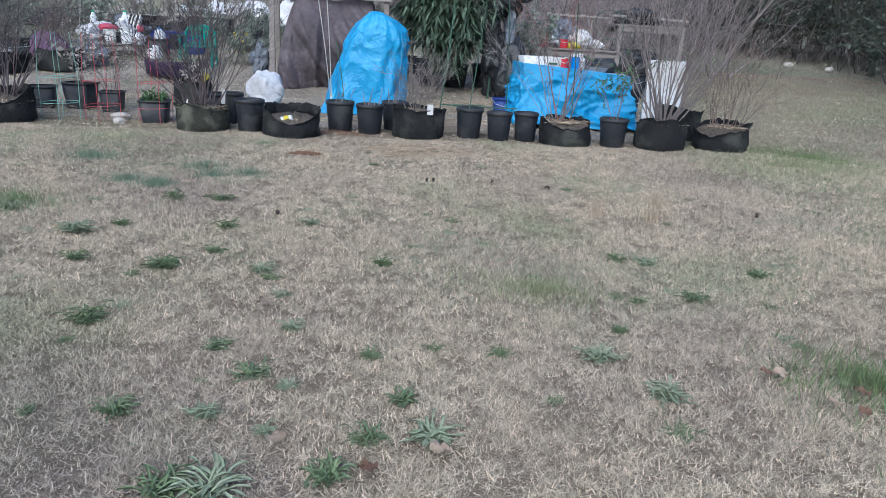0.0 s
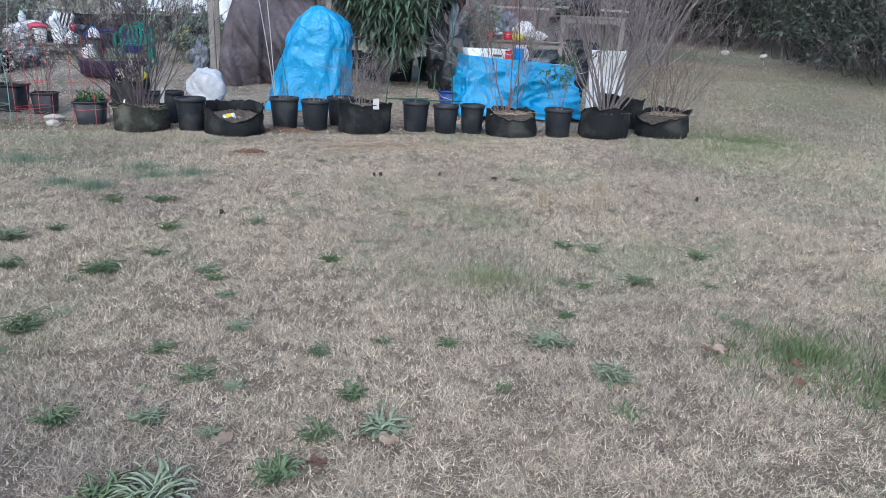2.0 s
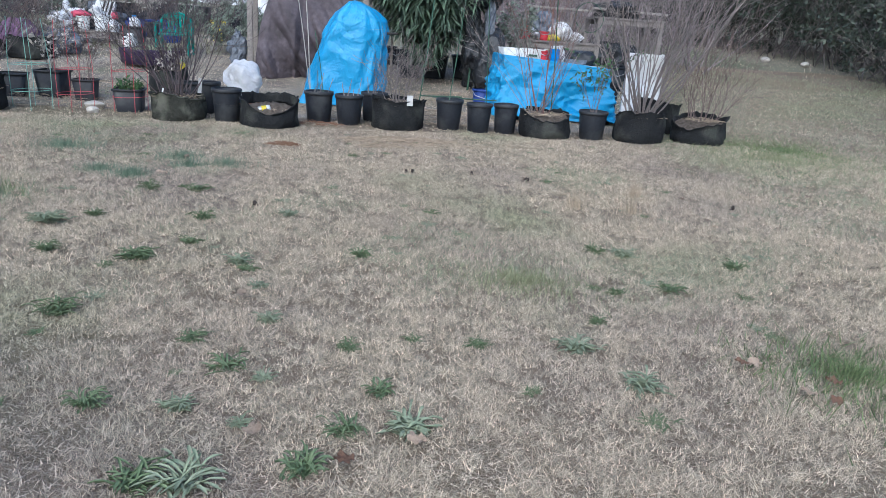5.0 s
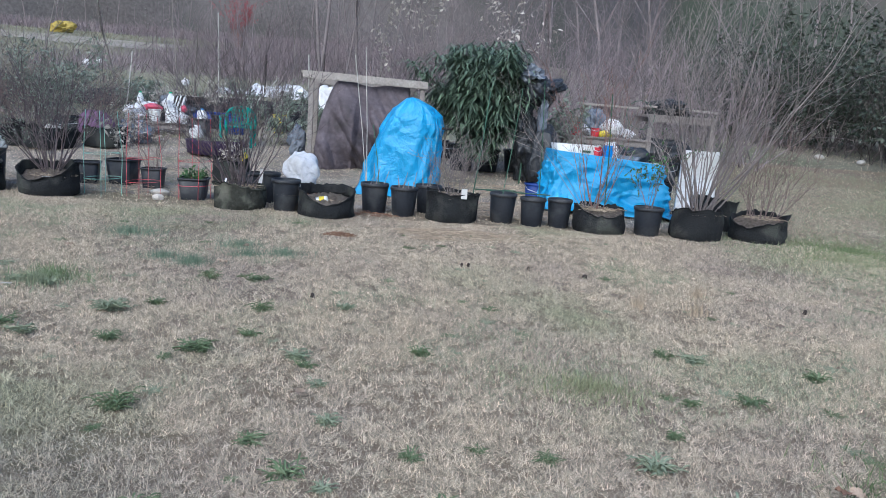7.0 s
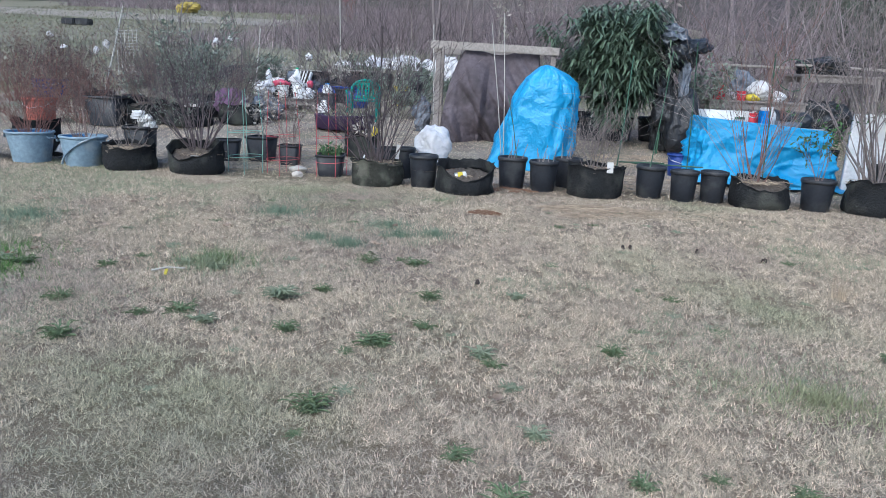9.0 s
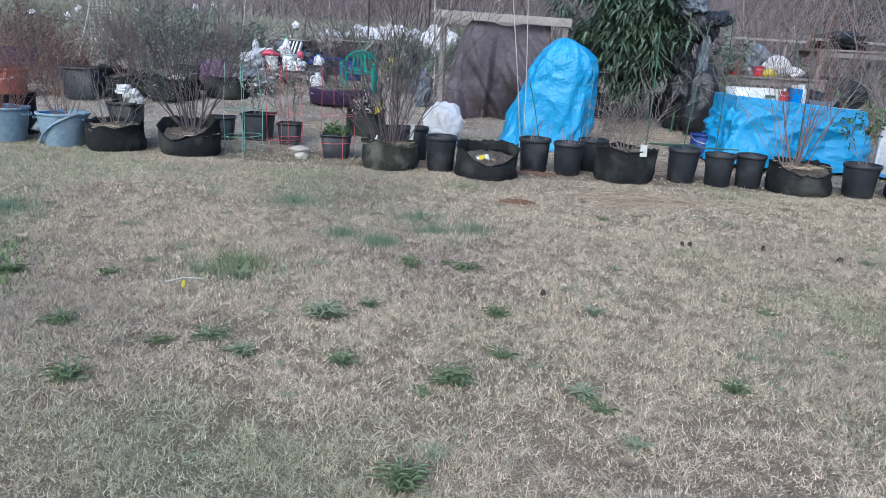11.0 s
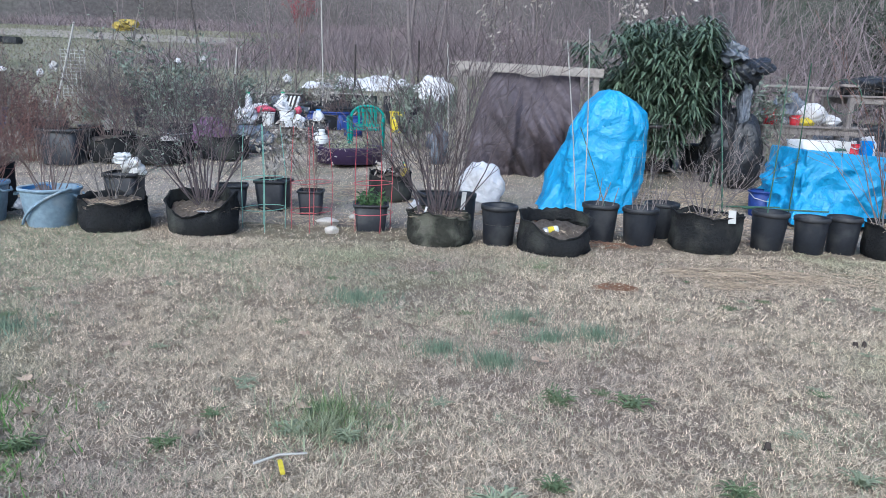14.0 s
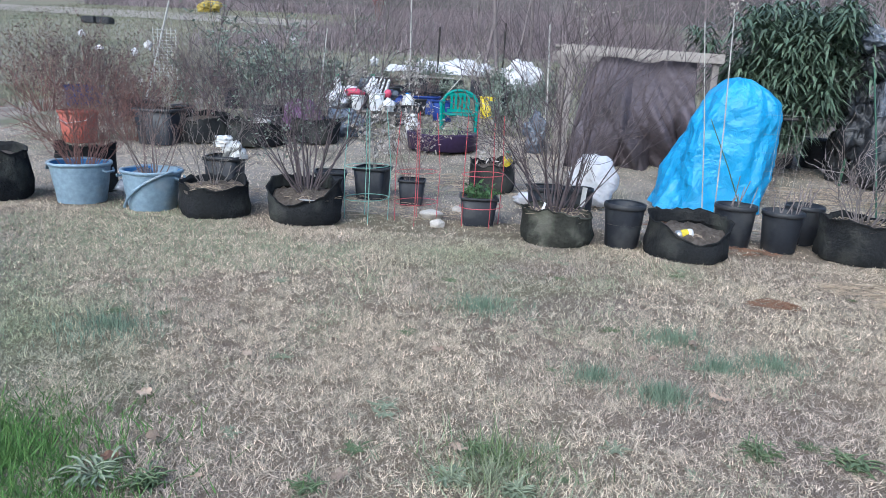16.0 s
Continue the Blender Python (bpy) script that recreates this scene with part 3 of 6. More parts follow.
grow_bag(2.54, 5.10, 0.46, 0.23, "worn black grow bag slumping under a twiggy shrub", 20, 0.6, FABRIC, flop=3.9)
grow_bag(2.42, 5.75, 0.38, 0.30, "black grow bag standing behind the front row", 21, 0.2)

# plants of the front row
shrub(-1.96, 5.26, 0.15, "bare dark-twigged shrub in the weathered grow bag", BARK_DARK, 31, 36, 0.92, 0.0056, 0.72, 2, 1.0, 0.12, 0.7, 0.14)
shrub(-3.54, 5.36, 0.14, "bare dark shrub in the slumped grow bag", BARK_DARK, 32, 24, 0.88, 0.006, 0.75, 2, 1.0, 0.06, 0.7, 0.16, leaf=GREYLEAF, leaf_size=0.02, leaf_per=1)
shrub(-5.10, 5.40, 0.19, "red-brown twiggy shrub in a blue tub", BARK_RED, 33, 34, 0.44, 0.0036, 0.75, 2, 0.95, 0.12, 0.7, 0.18)
shrub(-4.58, 5.35, 0.19, "thin bare brown stems in a blue tub", BARK_BROWN, 34, 13, 0.45, 0.0038, 0.6, 2, 0.8, 0.10, 0.5)
shrub(-4.14, 5.31, 0.16, "dead pale stalks in a grow bag", BARK_GREY, 35, 12, 0.40, 0.004, 1.0, 2, 0.7, 0.12, 0.5, 0.2)
shrub(-0.16, 5.38, 0.20, "pale leafless blueberry twigs with a label", BARK_PALE, 36, 16, 0.40, 0.004, 0.65, 2, 0.9, 0.1, 0.8, 0.2)
shrub(1.10, 5.36, 0.15, "reddish bare canes rising from a grow bag", BARK_RED, 37, 7, 1.0, 0.0052, 0.42, 2, 0.8, 0.06, 0.4, 0.09)
shrub(1.05, 5.38, 0.15, "thin pale canes leaning out of a grow bag", BARK_PALE, 57, 14, 1.15, 0.004, 0.75, 2, 0.7, 0.06, 0.5, 0.10)
shrub(1.56, 5.34, 0.20, "small sparse shrub with a few green leaves", BARK_BROWN, 38, 7, 0.42, 0.003, 0.35, 2, 0.6, 0.04, 0.5, leaf=PLANT_GREEN, leaf_size=0.035, leaf_per=1)
shrub(1.98, 5.30, 0.18, "tall spreading shrub of many pale bare stems", BARK_PALE, 39, 26, 1.3, 0.0062, 0.5, 2, 0.9, 0.15, 0.6, 0.16)
shrub(2.03, 5.34, 0.18, "wide pale bare branches reaching over the lawn", BARK_PALE, 59, 11, 1.8, 0.008, 0.8, 2, 0.9, 0.10, 0.6, 0.13)
shrub(2.56, 5.33, 0.18, "twiggy bare shrub in a worn grow bag", BARK_BROWN, 40, 18, 0.62, 0.004, 0.85, 2, 0.9, 0.14, 0.7, 0.18)
for i, (px, py) in enumerate(((-0.84, 5.52), (-0.58, 5.46), (-0.36, 5.72))):
    sticks(px, py, 0.2, 60 + i, 7 + i, 0.16)


# ---- blue tarp over a frame ----
def crease(p, amp):
    """Sharp creases between slack facets of stiff sheet."""
    return amp * (1 - 3.2 * abs(noise.noise(p)))


def hump():
    left = [(0, -1.11), (0.25, -1.03), (0.5, -0.935), (0.75, -0.83), (0.9, -0.755), (1.0, -0.64)]
    right = [(0, -0.285), (0.25, -0.255), (0.5, -0.235), (0.72, -0.225), (0.84, -0.26), (0.93, -0.36), (1.0, -0.50)]
    n, rows, verts, faces = 150, 96, [], []
    for i in range(rows + 1):
        v = i / rows
        a, b = spread(v, left), spread(v, right)
        cx, hw = (a + b) / 2, (b - a) / 2
        dep = 0.34 * (1 - 0.25 * v) * (1 if v < 0.8 else math.sqrt(max(0.0, 1 - ((v - 0.8) / 0.23) ** 2)) * 0.5 + 0.5)
        z = 1.03 * v
        for k in range(n):
            t = 2 * math.pi * k / n
            c, s = math.cos(t), math.sin(t)
            c2, s2 = math.copysign(abs(c) ** 0.8, c), math.copysign(abs(s) ** 0.8, s)
            p = Vector((c * 1.6, s * 1.6, v * 2.6))
            w = 0.04 * noise.noise(p * 1.3) + crease(Vector((c * 1.5 + v, s * 1.5, v * 2.0)), 0.030) + crease(Vector((c * 3.2 - v * 2, s * 3.2, v * 4.4)), 0.012) + crease(Vector((c * 6 + 2 * v, s * 6, v * 9)), 0.006)
            fold = 0.014 * math.sin(9 * t + 5 * v) * (1 - v) ** 1.5
            q = 1 + (w + fold) / 0.42
            verts.append((cx + hw * c2 * q, 6.84 + dep * s2 * q, z + 0.03 * (1 - v) + 0.02 * noise.noise(Vector((c * 3, s * 3, 4))) * (1 - v) + 0.02 * v * noise.noise(p * 2)))
    for i in range(rows):
        for k in range(n):
            j = (k + 1) % n
            faces.append((i * n + k, i * n + j, (i + 1) * n + j, (i + 1) * n + k))
    verts.append((-0.57, 6.84, 1.052))
    for k in range(n):
        faces.append((rows * n + k, rows * n + (k + 1) % n, len(verts) - 1))
    ob = thing("tarp_cover", (0, 0, 0), "bright blue crumpled tarp draped over an upright frame", "tarp")
    part("sheet", mesh_from("tarp_sheet", verts, faces, TARP), ob)
    T = Tubes()
    T.stick((-0.32, 6.76, 0.75), (-0.13, 6.70, 0.76), 0.013, 0.012, 6)
    part("frame_end", T.mesh("frame_end", IRON), ob, "dark bar end poking through the sheet")


hump()


# ---- low timber frame hung with shade cloth ----
def shed():
    ob = thing("timber_frame_shelter", (0, 0, 0), "low weathered timber frame hung with brown shade cloth", "shelter")

    def beam(name, a, b, w, h, material):
        a, b = Vector(a), Vector(b)
        me = box(name, (b - a).length, w, h, material, 0.006, False)
        o = part(name, me, ob)
        o.matrix_world = Matrix.Translation((a + b) / 2) @ (b - a).to_track_quat("X", "Z").to_matrix().to_4x4()
    beam("front_beam", (-1.90, 7.97, 1.255), (-0.40, 7.97, 1.225), 0.04, 0.09, TIMBER)
    beam("top_board", (-1.95, 8.22, 1.285), (-0.48, 8.20, 1.265), 0.30, 0.025, TIMBER)
    beam("back_beam", (-1.95, 8.75, 1.22), (-0.55, 8.75, 1.20), 0.04, 0.09, TIMBER_OLD)
    for px, py, hgt in ((-1.80, 8.01, 1.21), (-0.46, 8.01, 1.19), (-1.84, 8.72, 1.19), (-0.60, 8.72, 1.17)):
        z0 = float(zg(px, py))
        me = box("post", 0.06, 0.05, hgt - z0 + 0.02, TIMBER_OLD, 0.005)
        o = part("post", me, ob)
        o.matrix_world = pose(px, py, z0 - 0.02)
    n, rows, verts, faces = 110, 64, [], []
    for i in range(rows + 1):
        v = i / rows
        for k in range(n + 1):
            u = k / n
            x0, x1 = -1.60 - 0.17 * (v ** 0.6), -0.62 + 0.02 * v
            x = x0 + (x1 - x0) * u
            f = 0.09 * noise.noise(Vector((u * 5 - v * 1.5, v * 1.4, 3))) + crease(Vector((u * 3.4 - 1.6 * v, v * 0.9, 8)), 0.13) * (0.5 + u) + crease(Vector((u * 8 - 4 * v, v * 2, 2)), 0.05) * (0.4 + u) + 0.012 * noise.noise(Vector((u * 30, v * 24, 1)))
            lap = min(1.0, max(0.0, (u - 0.40) / 0.05))
            swag = v - 0.9 * u + 0.9 * (u - 0.62) ** 2 * 4
            f += lap * (0.07 - 0.05 * (u - 0.4)) + lap * 0.055 * abs(math.sin(5.5 * swag + 1.2 * noise.noise(Vector((u * 3, v * 3, 6))))) * min(1.0, v * 4)
            sagz = 0.03 * math.sin(u * 9) * (1 - v)
            y = 8.02 - 0.10 * math.sin(math.pi * v) - 0.06 * v + f * (0.25 + v) + 0.12 * max(0, 0.12 - u) / 0.12 * (1 - 0.4 * v)
            verts.append((x, y, 1.195 - 0.22 * max(0.0, 1 - u / 0.16) ** 2 * (1 - v) + (0.115 - 1.195) * v + sagz + 0.03 * (1 - u) * v * 0.5))
    w = n + 1
    for i in range(rows):
        for k in range(n):
            faces.append((i * w + k, i * w + k + 1, (i + 1) * w + k + 1, (i + 1) * w + k))
    me = mesh_from("shade_cloth", verts, faces, CLOTH)
    cl = part("shade_cloth", me, ob, "brown woven cloth hanging in soft folds")
    md = cl.modifiers.new("thick", "SOLIDIFY")
    md.thickness = 0.004
    for sx, lean in ((-0.62, 0.03),):
        verts, faces = [], []
        for i in range(19):
            for k in range(13):
                v, u = i / 18, k / 12
                verts.append((sx + lean * v + 0.03 * noise.noise(Vector((u * 4, v * 4, sx))), 8.06 + 0.62 * u, 1.16 - 1.02 * v + 0.08 * u * v))
        for i in range(18):
            for k in range(12):
                faces.append((i * 13 + k, i * 13 + k + 1, (i + 1) * 13 + k + 1, (i + 1) * 13 + k))
        part("side_cloth", mesh_from("side_cloth", verts, faces, CLOTH), ob)


shed()


# ---- table under a blue tarp ----
def tarp_table():
    ob = thing("tarp_covered_table", (0, 0, 0), "low table wrapped in a creased blue tarp", "table")
    x0, x1, y0, y1, top = 0.92, 2.00, 6.30, 6.92, 0.56
    per = []
    for k in range(240):
        u = k / 240 * 4
        s, f = int(u), u - int(u)
        per.append(((x0 + (x1 - x0) * f, y0), (x1, y0 + (y1 - y0) * f), (x1 - (x1 - x0) * f, y1), (x0, y1 - (y1 - y0) * f))[s])
    cx, cy = (x0 + x1) / 2, (y0 + y1) / 2
    verts, faces, n, rows = [], [], 240, 50
    for i in range(rows + 1):
        v = i / rows
        for k, (px, py) in enumerate(per):
            d = Vector((px - cx, (py - cy) * 1.6, 0)).normalized()
            f = 0.05 * noise.noise(Vector((px * 3.0 + v, py * 3, v * 1.3))) + crease(Vector((px * 2.6 - 2.2 * v, py * 4, v * 2.6)), 0.045) + crease(Vector((px * 6 + 3 * v, py * 6, v * 5)), 0.018) + crease(Vector((px * 14, py * 14, v * 9)), 0.007)
            o = (0.012 + f * min(1, v * 3)) + 0.10 * v * v
            z = top + 0.075 * (x1 - px) / (x1 - x0) * (1 - v) - (top - 0.05) * v + 0.03 * noise.noise(Vector((px * 4, py * 4, 2))) * v
            verts.append((px + d.x * o, py + d.y * o, max(z, float(zg(px, py)) + 0.012)))
    for i in range(rows):
        for k in range(n):
            j = (k + 1) % n
            faces.append((i * n + k, (i + 1) * n + k, (i + 1) * n + j, i * n + j))
    verts.append((cx, cy, top + 0.04))
    for k in range(n):
        faces.append((k, (k + 1) % n, len(verts) - 1))
    part("sheet", mesh_from("table_tarp", verts, faces, TARP), ob)
    verts, faces = [], []
    for i in range(13):
        for k in range(13):
            u, v = i / 12, k / 12
            px, py = 1.92 + 0.42 * u, 6.12 + 0.36 * v
            verts.append((px + 0.05 * noise.noise(Vector((u * 3, v * 3, 5))), py, float(zg(px, py)) + 0.02 + 0.05 * abs(noise.noise(Vector((u * 5, v * 5, 1)))) + 0.12 * max(0, 0.4 - u)))
    for i in range(12):
        for k in range(12):
            faces.append((i * 13 + k, (i + 1) * 13 + k, (i + 1) * 13 + k + 1, i * 13 + k + 1))
    part("trailing_corner", mesh_from("trailing_corner", verts, faces, TARP), ob)


tarp_table()


# ---- evergreen and bin bags ----
def evergreen(x, y):
    r = np.random.default_rng(5)
    T, spots = Tubes(), []
    for k in range(15):
        a = 6.28 * (k + r.random()) / 15
        o = 0.12 + 0.42 * r.random()
        grow(T, r, (0.04 * math.cos(a), 0.04 * math.sin(a), 0.2), (o * math.cos(a), o * math.sin(a), 1), 0.80 + 0.30 * r.random(), 0.011, 2, 0.10, 0.02, 0.8, 0.8, 5, 4, spots, 0.42)
    ob = thing("evergreen_shrub", G(x, y), "large potted evergreen shrub with long glossy drooping leaves", "shrub")
    part("stem", T.mesh("evergreen_stem", BARK_BROWN), ob)
    out = []
    extra = []
    for _ in range(300):
        a, zz = r.uniform(0, 6.28), r.uniform(0.30, 1.58)
        rad = 0.50 * math.sqrt(max(0.06, 1 - ((zz - 1.14) / 0.72) ** 2)) * (0.55 + 0.5 * r.random())
        extra.append((Vector((rad * math.cos(a) * 1.08, rad * math.sin(a), zz)), Vector((math.cos(a), math.sin(a), 0.5))))
    for p, d in [s for s in spots if s[0].z > 0.35][::2] + extra:
        n = 12
        for k in range(n):
            a = 6.28 * k / n + r.random()
            s = 0.225 * (0.7 + 0.6 * r.random())
            w = 0.027
            h = Vector((math.cos(a), math.sin(a), 0))
            o = p + Vector((0, 0, r.normal() * 0.02))
            lift = r.uniform(-0.45, 0.45)
            m = o + h * s * 0.5 + Vector((0, 0, s * (0.1 + lift * 0.6)))
            tip = o + h * s * 0.9 + Vector((0, 0, s * (lift - 0.25)))
            q = h.cross(Vector((0, 0, 1))) * w * 0.5
            out += [o, m - q, m + q, m - q, tip, m + q]
    part("foliage", tri_mesh("evergreen_leaves", np.array([tuple(v) for v in out]), EVERGREEN), ob)


evergreen(0.34, 8.25)
plastic_pot(0.46, 8.55, 0.36, 0.30, "large black pot under the evergreen", 41, 0.05, "pots by the evergreen")
plastic_pot(0.90, 8.62, 0.40, 0.30, "large black pot beside the evergreen", 42, 0.05, "pots by the evergreen")
plastic_pot(0.12, 8.5, 0.34, 0.28, "black pot at the foot of the evergreen", 43, 0.05, "pots by the evergreen")


def crumpled(name, at, size, material, label, category, seed, amp=0.22, fineamp=0.07, res=5, squash=1.0, flat=True):
    """A lumpy sack: a ball pushed about by noise, flat where it rests."""
    bm = bmesh.new()
    bmesh.ops.create_icosphere(bm, subdivisions=res, radius=1)
    for v in bm.verts:
        p = v.co.copy()
        d = 1 + amp * noise.noise(p * 1.2 + Vector((seed * 3.7, 0, 0))) + crease(p * 1.9 + Vector((0, seed * 2.3, 0)), fineamp) + crease(p * 4.3 + Vector((seed, 0, 0)), fineamp * 0.4) + crease(p * 9, fineamp * 0.15)
        v.co = Vector((p.x * size[0] * d, p.y * size[1] * d, (p.z * d + (1 if flat else 0)) * size[2]))
        if flat and v.co.z < 0.02:
            v.co.z = 0.02 * v.co.z
    me = bpy.data.meshes.new(name)
    bm.to_mesh(me)
    bm.free()
    me.materials.append(material)
    me.polygons.foreach_set("use_smooth", [True] * len(me.polygons))
    return single(name, me, at, label, category)


def hung_bags():
    ob = thing("bagged_pole", G(0.9, 8.0), "black bin bags and clear film tied over a stake", "bin bag")
    T = Tubes()
    T.stick((-0.08, 0.0, 0), (-0.02, 0, 1.35), 0.012, 0.012, 6)
    part("stake", T.mesh("bag_stake", STAKE_G), ob)
    for nm, c, s, m, sd in (("upper_bag", (0.06, -0.03, 1.15), (0.20, 0.16, 0.15), BLACKBAG, 1), ("flap", (0.24, -0.05, 1.22), (0.20, 0.10, 0.055), BLACKBAG, 5), ("film", (-0.07, -0.06, 1.33), (0.15, 0.13, 0.09), GREYBAG, 2),
                            ("middle_bag", (-0.10, 0.0, 0.90), (0.10, 0.09, 0.22), BLACKBAG, 8), ("lower_bag", (-0.02, 0.02, 0.58), (0.14, 0.12, 0.26), BLACKBAG, 3), ("torn_film", (0.12, -0.10, 0.85), (0.06, 0.05, 0.20), GREYBAG, 6)):
        o = crumpled(nm, c, [q * 1.02 for q in s], m, "", "", sd, 0.55, 0.22, 5, flat=False)
        o.parent = ob
        o.matrix_parent_inverse = Matrix()
        o.matrix_basis = pose(*c, 0, 18 if nm == "flap" else 0, sd * 50)


hung_bags()
crumpled("bin_bag", G(1.07, 7.92), (0.20, 0.18, 0.36), BLACKBAG, "full black bin bag standing on the ground", "bin bag", 5, 0.3, 0.06)
crumpled("bin_bag", G(0.93, 8.25), (0.16, 0.15, 0.30), BLACKBAG, "dark bin bag slumped behind another", "bin bag", 6, 0.5, 0.2)
crumpled("white_sack", G(-1.63, 6.45), (0.165, 0.15, 0.20), SACK, "crumpled white woven sack on the ground", "sack", 7, 0.35, 0.045)


# ---- the garden behind ----
def bare_tree_mesh(seed, height, rad, depth=4, kids=0.75, name="bare_branches", material=None, ang=0.65):
    """A trunk that wanders up, and the crown of branches that leave it."""
    r = np.random.default_rng(seed)
    A, T = Tubes(), Tubes()
    p, d, n = Vector((0, 0, -0.1)), Vector((r.normal() * 0.1, r.normal() * 0.1, 1)).normalized(), 9
    for i in range(n):
        d = (d + rand_dir(r) * 0.10 + Vector((0, 0, 0.05))).normalized()
        q = p + d * height / n
        ra, rb = rad * (1 - 0.85 * i / n), rad * (1 - 0.85 * (i + 1) / n)
        A.stick(p, q, ra, rb, 6)
        p = q
        for _ in range(1 + (r.random() < kids)):
            side = rand_dir(r)
            side = (side - d * side.dot(d)).normalized()
            if i > 0:
                grow(T, r, p, d + side * ang, height * (0.42 - 0.03 * i) * (0.6 + 0.6 * r.random()), rb * 0.55, depth - 2, 0.13, 0.05, kids, ang, 6, 4, None, 0.5)
    return A.mesh("trunk", material or WOODBARK), T.mesh("crown", material or WOODBARK)


def woods():
    kinds = [bare_tree_mesh(100 + k, 7 + k % 3, 0.030 + 0.010 * (k % 3), 4, 0.62) for k in range(6)]
    r = np.random.default_rng(11)
    places = []
    for _ in range(36):
        places.append((r.uniform(-4, 16), r.uniform(17, 27)))
    for _ in range(14):
        places.append((r.uniform(9.5, 17), r.uniform(7, 16)))
    for _ in range(22):
        places.append((r.uniform(-34, -5), r.uniform(44, 56)))
    for k, (x, y) in enumerate(places):
        if x < 9 and y < 17:
            continue
        ob = thing("bare_tree", G(x, y), "slender bare grey winter tree at the wood's edge", "tree", r.uniform(0, 360), "trees of the wood")
        ob.scale = (1, 1, r.uniform(0.8, 1.3))
        part("trunk", kinds[k % 6][0], ob)
        part("crown", kinds[k % 6][1], ob)
    # undergrowth
    T, H, tips = Tubes(), Tubes(), []
    for _ in range(2200):
        u = r.random()
        if u < 0.14:
            x, y = r.uniform(1.0, 5.4), r.uniform(10.4, 13.6)
        elif u < 0.45:
            x, y = r.uniform(-1.5, 9), r.uniform(13.6, 19)
        elif u < 0.78:
            x, y = r.uniform(6.9, 11), r.uniform(6.5, 16)
        else:
            x, y = r.uniform(-9, 0), r.uniform(21, 28)
        if x > 5.4 and y < 14.2 - 0.5 * (x - 6.5) and x < 8.2:
            continue
        L = r.uniform(0.7, 2.4)
        right = x > 6.5
        grow(H if right else T, r, G(x, y), (r.normal() * 0.5, r.normal() * 0.5, 1), L, 0.007 * L, 2, 0.22, 0.0, 0.55, 0.8, 5, 3, tips if right else None)
    tagged(new("undergrowth", T.mesh("undergrowth", BRUSH)), "tangled brown winter undergrowth before the wood", "undergrowth", kind="stuff")
    tagged(new("hedge_twigs", H.mesh("hedge_twigs", HEDGE)), "dense dark hedge twigs at the lawn's edge", "hedge", kind="stuff")
    tagged(new("hedge_leaves", leaves_mesh("hedge_leaves", tips, HOLLY, r, 0.085, 0.5, 3)), "dark evergreen leaves of the hedge", "hedge", kind="stuff")


woods()


def field():
    r = np.random.default_rng(12)
    n = 90000
    x, y = r.uniform(-30, 3, n), 9.5 + 40 * r.random(n) ** 1.6
    brown = ((y > 20.5) & (x > -13 + 0.25 * (y - 18) * r.normal(1, 0.3, len(x)))) | (y > 42)
    d = 0.004 + 0.0009 * y
    tall = np.where(brown, r.uniform(0.2, 0.75, len(x)), r.uniform(0.04, 0.12, len(x)))
    tagged(new("tall_dry_brush", blades("tall_dry_brush", x[brown], y[brown], tall[brown], d[brown], BRUSH, 0.7, r)), "tall brown dead weeds of the field", "dry weeds", kind="stuff")
    g = ~brown
    tagged(new("field_grass", blades("field_grass", x[g], y[g], tall[g], d[g] * 1.2, FIELD, 0.8, r)), "low olive grass behind the garden", "grass", kind="stuff")
    n = 60000
    x, y = r.uniform(2.0, 10, n), r.uniform(3, 11, n)
    tagged(new("olive_side_grass", blades("olive_side_grass", x, y, r.uniform(0.012, 0.03, n), np.full(n, 0.006), GREYGRASS, 1.0, r)), "thin olive grass beyond the last bag", "grass", kind="stuff")
    n = 30000
    x, y = r.uniform(2.5, 14, n), r.uniform(5, 15, n)
    tagged(new("side_grass", blades("side_grass", x, y, r.uniform(0.012, 0.035, n), np.full(n, 0.008), DEAD, 1.0, r)), "dead grass running up to the hedge", "grass", kind="stuff")


field()


def backdrop():
    verts, faces, n = [], [], 80
    for k in range(n + 1):
        a = radians(-75 + 150 * k / n)
        R = 62
        if k > n * 0.52:
            R = 62 - 34 * min(1, (k / n - 0.52) / 0.12)
        for j in range(9):
            h = j / 8
            verts.append((-1 + R * math.sin(a), 0 + R * math.cos(a) + 1.5 * noise.noise(Vector((k * 0.4, h * 3, 0))), -1 + h * (20 if R > 50 else 13) * (1 + 0.15 * noise.noise(Vector((k * 0.5, 0, 5))))))
    for k in range(n):
        for j in range(8):
            faces.append((k * 9 + j, (k + 1) * 9 + j, (k + 1) * 9 + j + 1, k * 9 + j + 1))
    tagged(new("backdrop", mesh_from("backdrop", verts, faces, FAR_WOOD)), "dark distant wood closing the view", "wood", kind="structure")


backdrop()


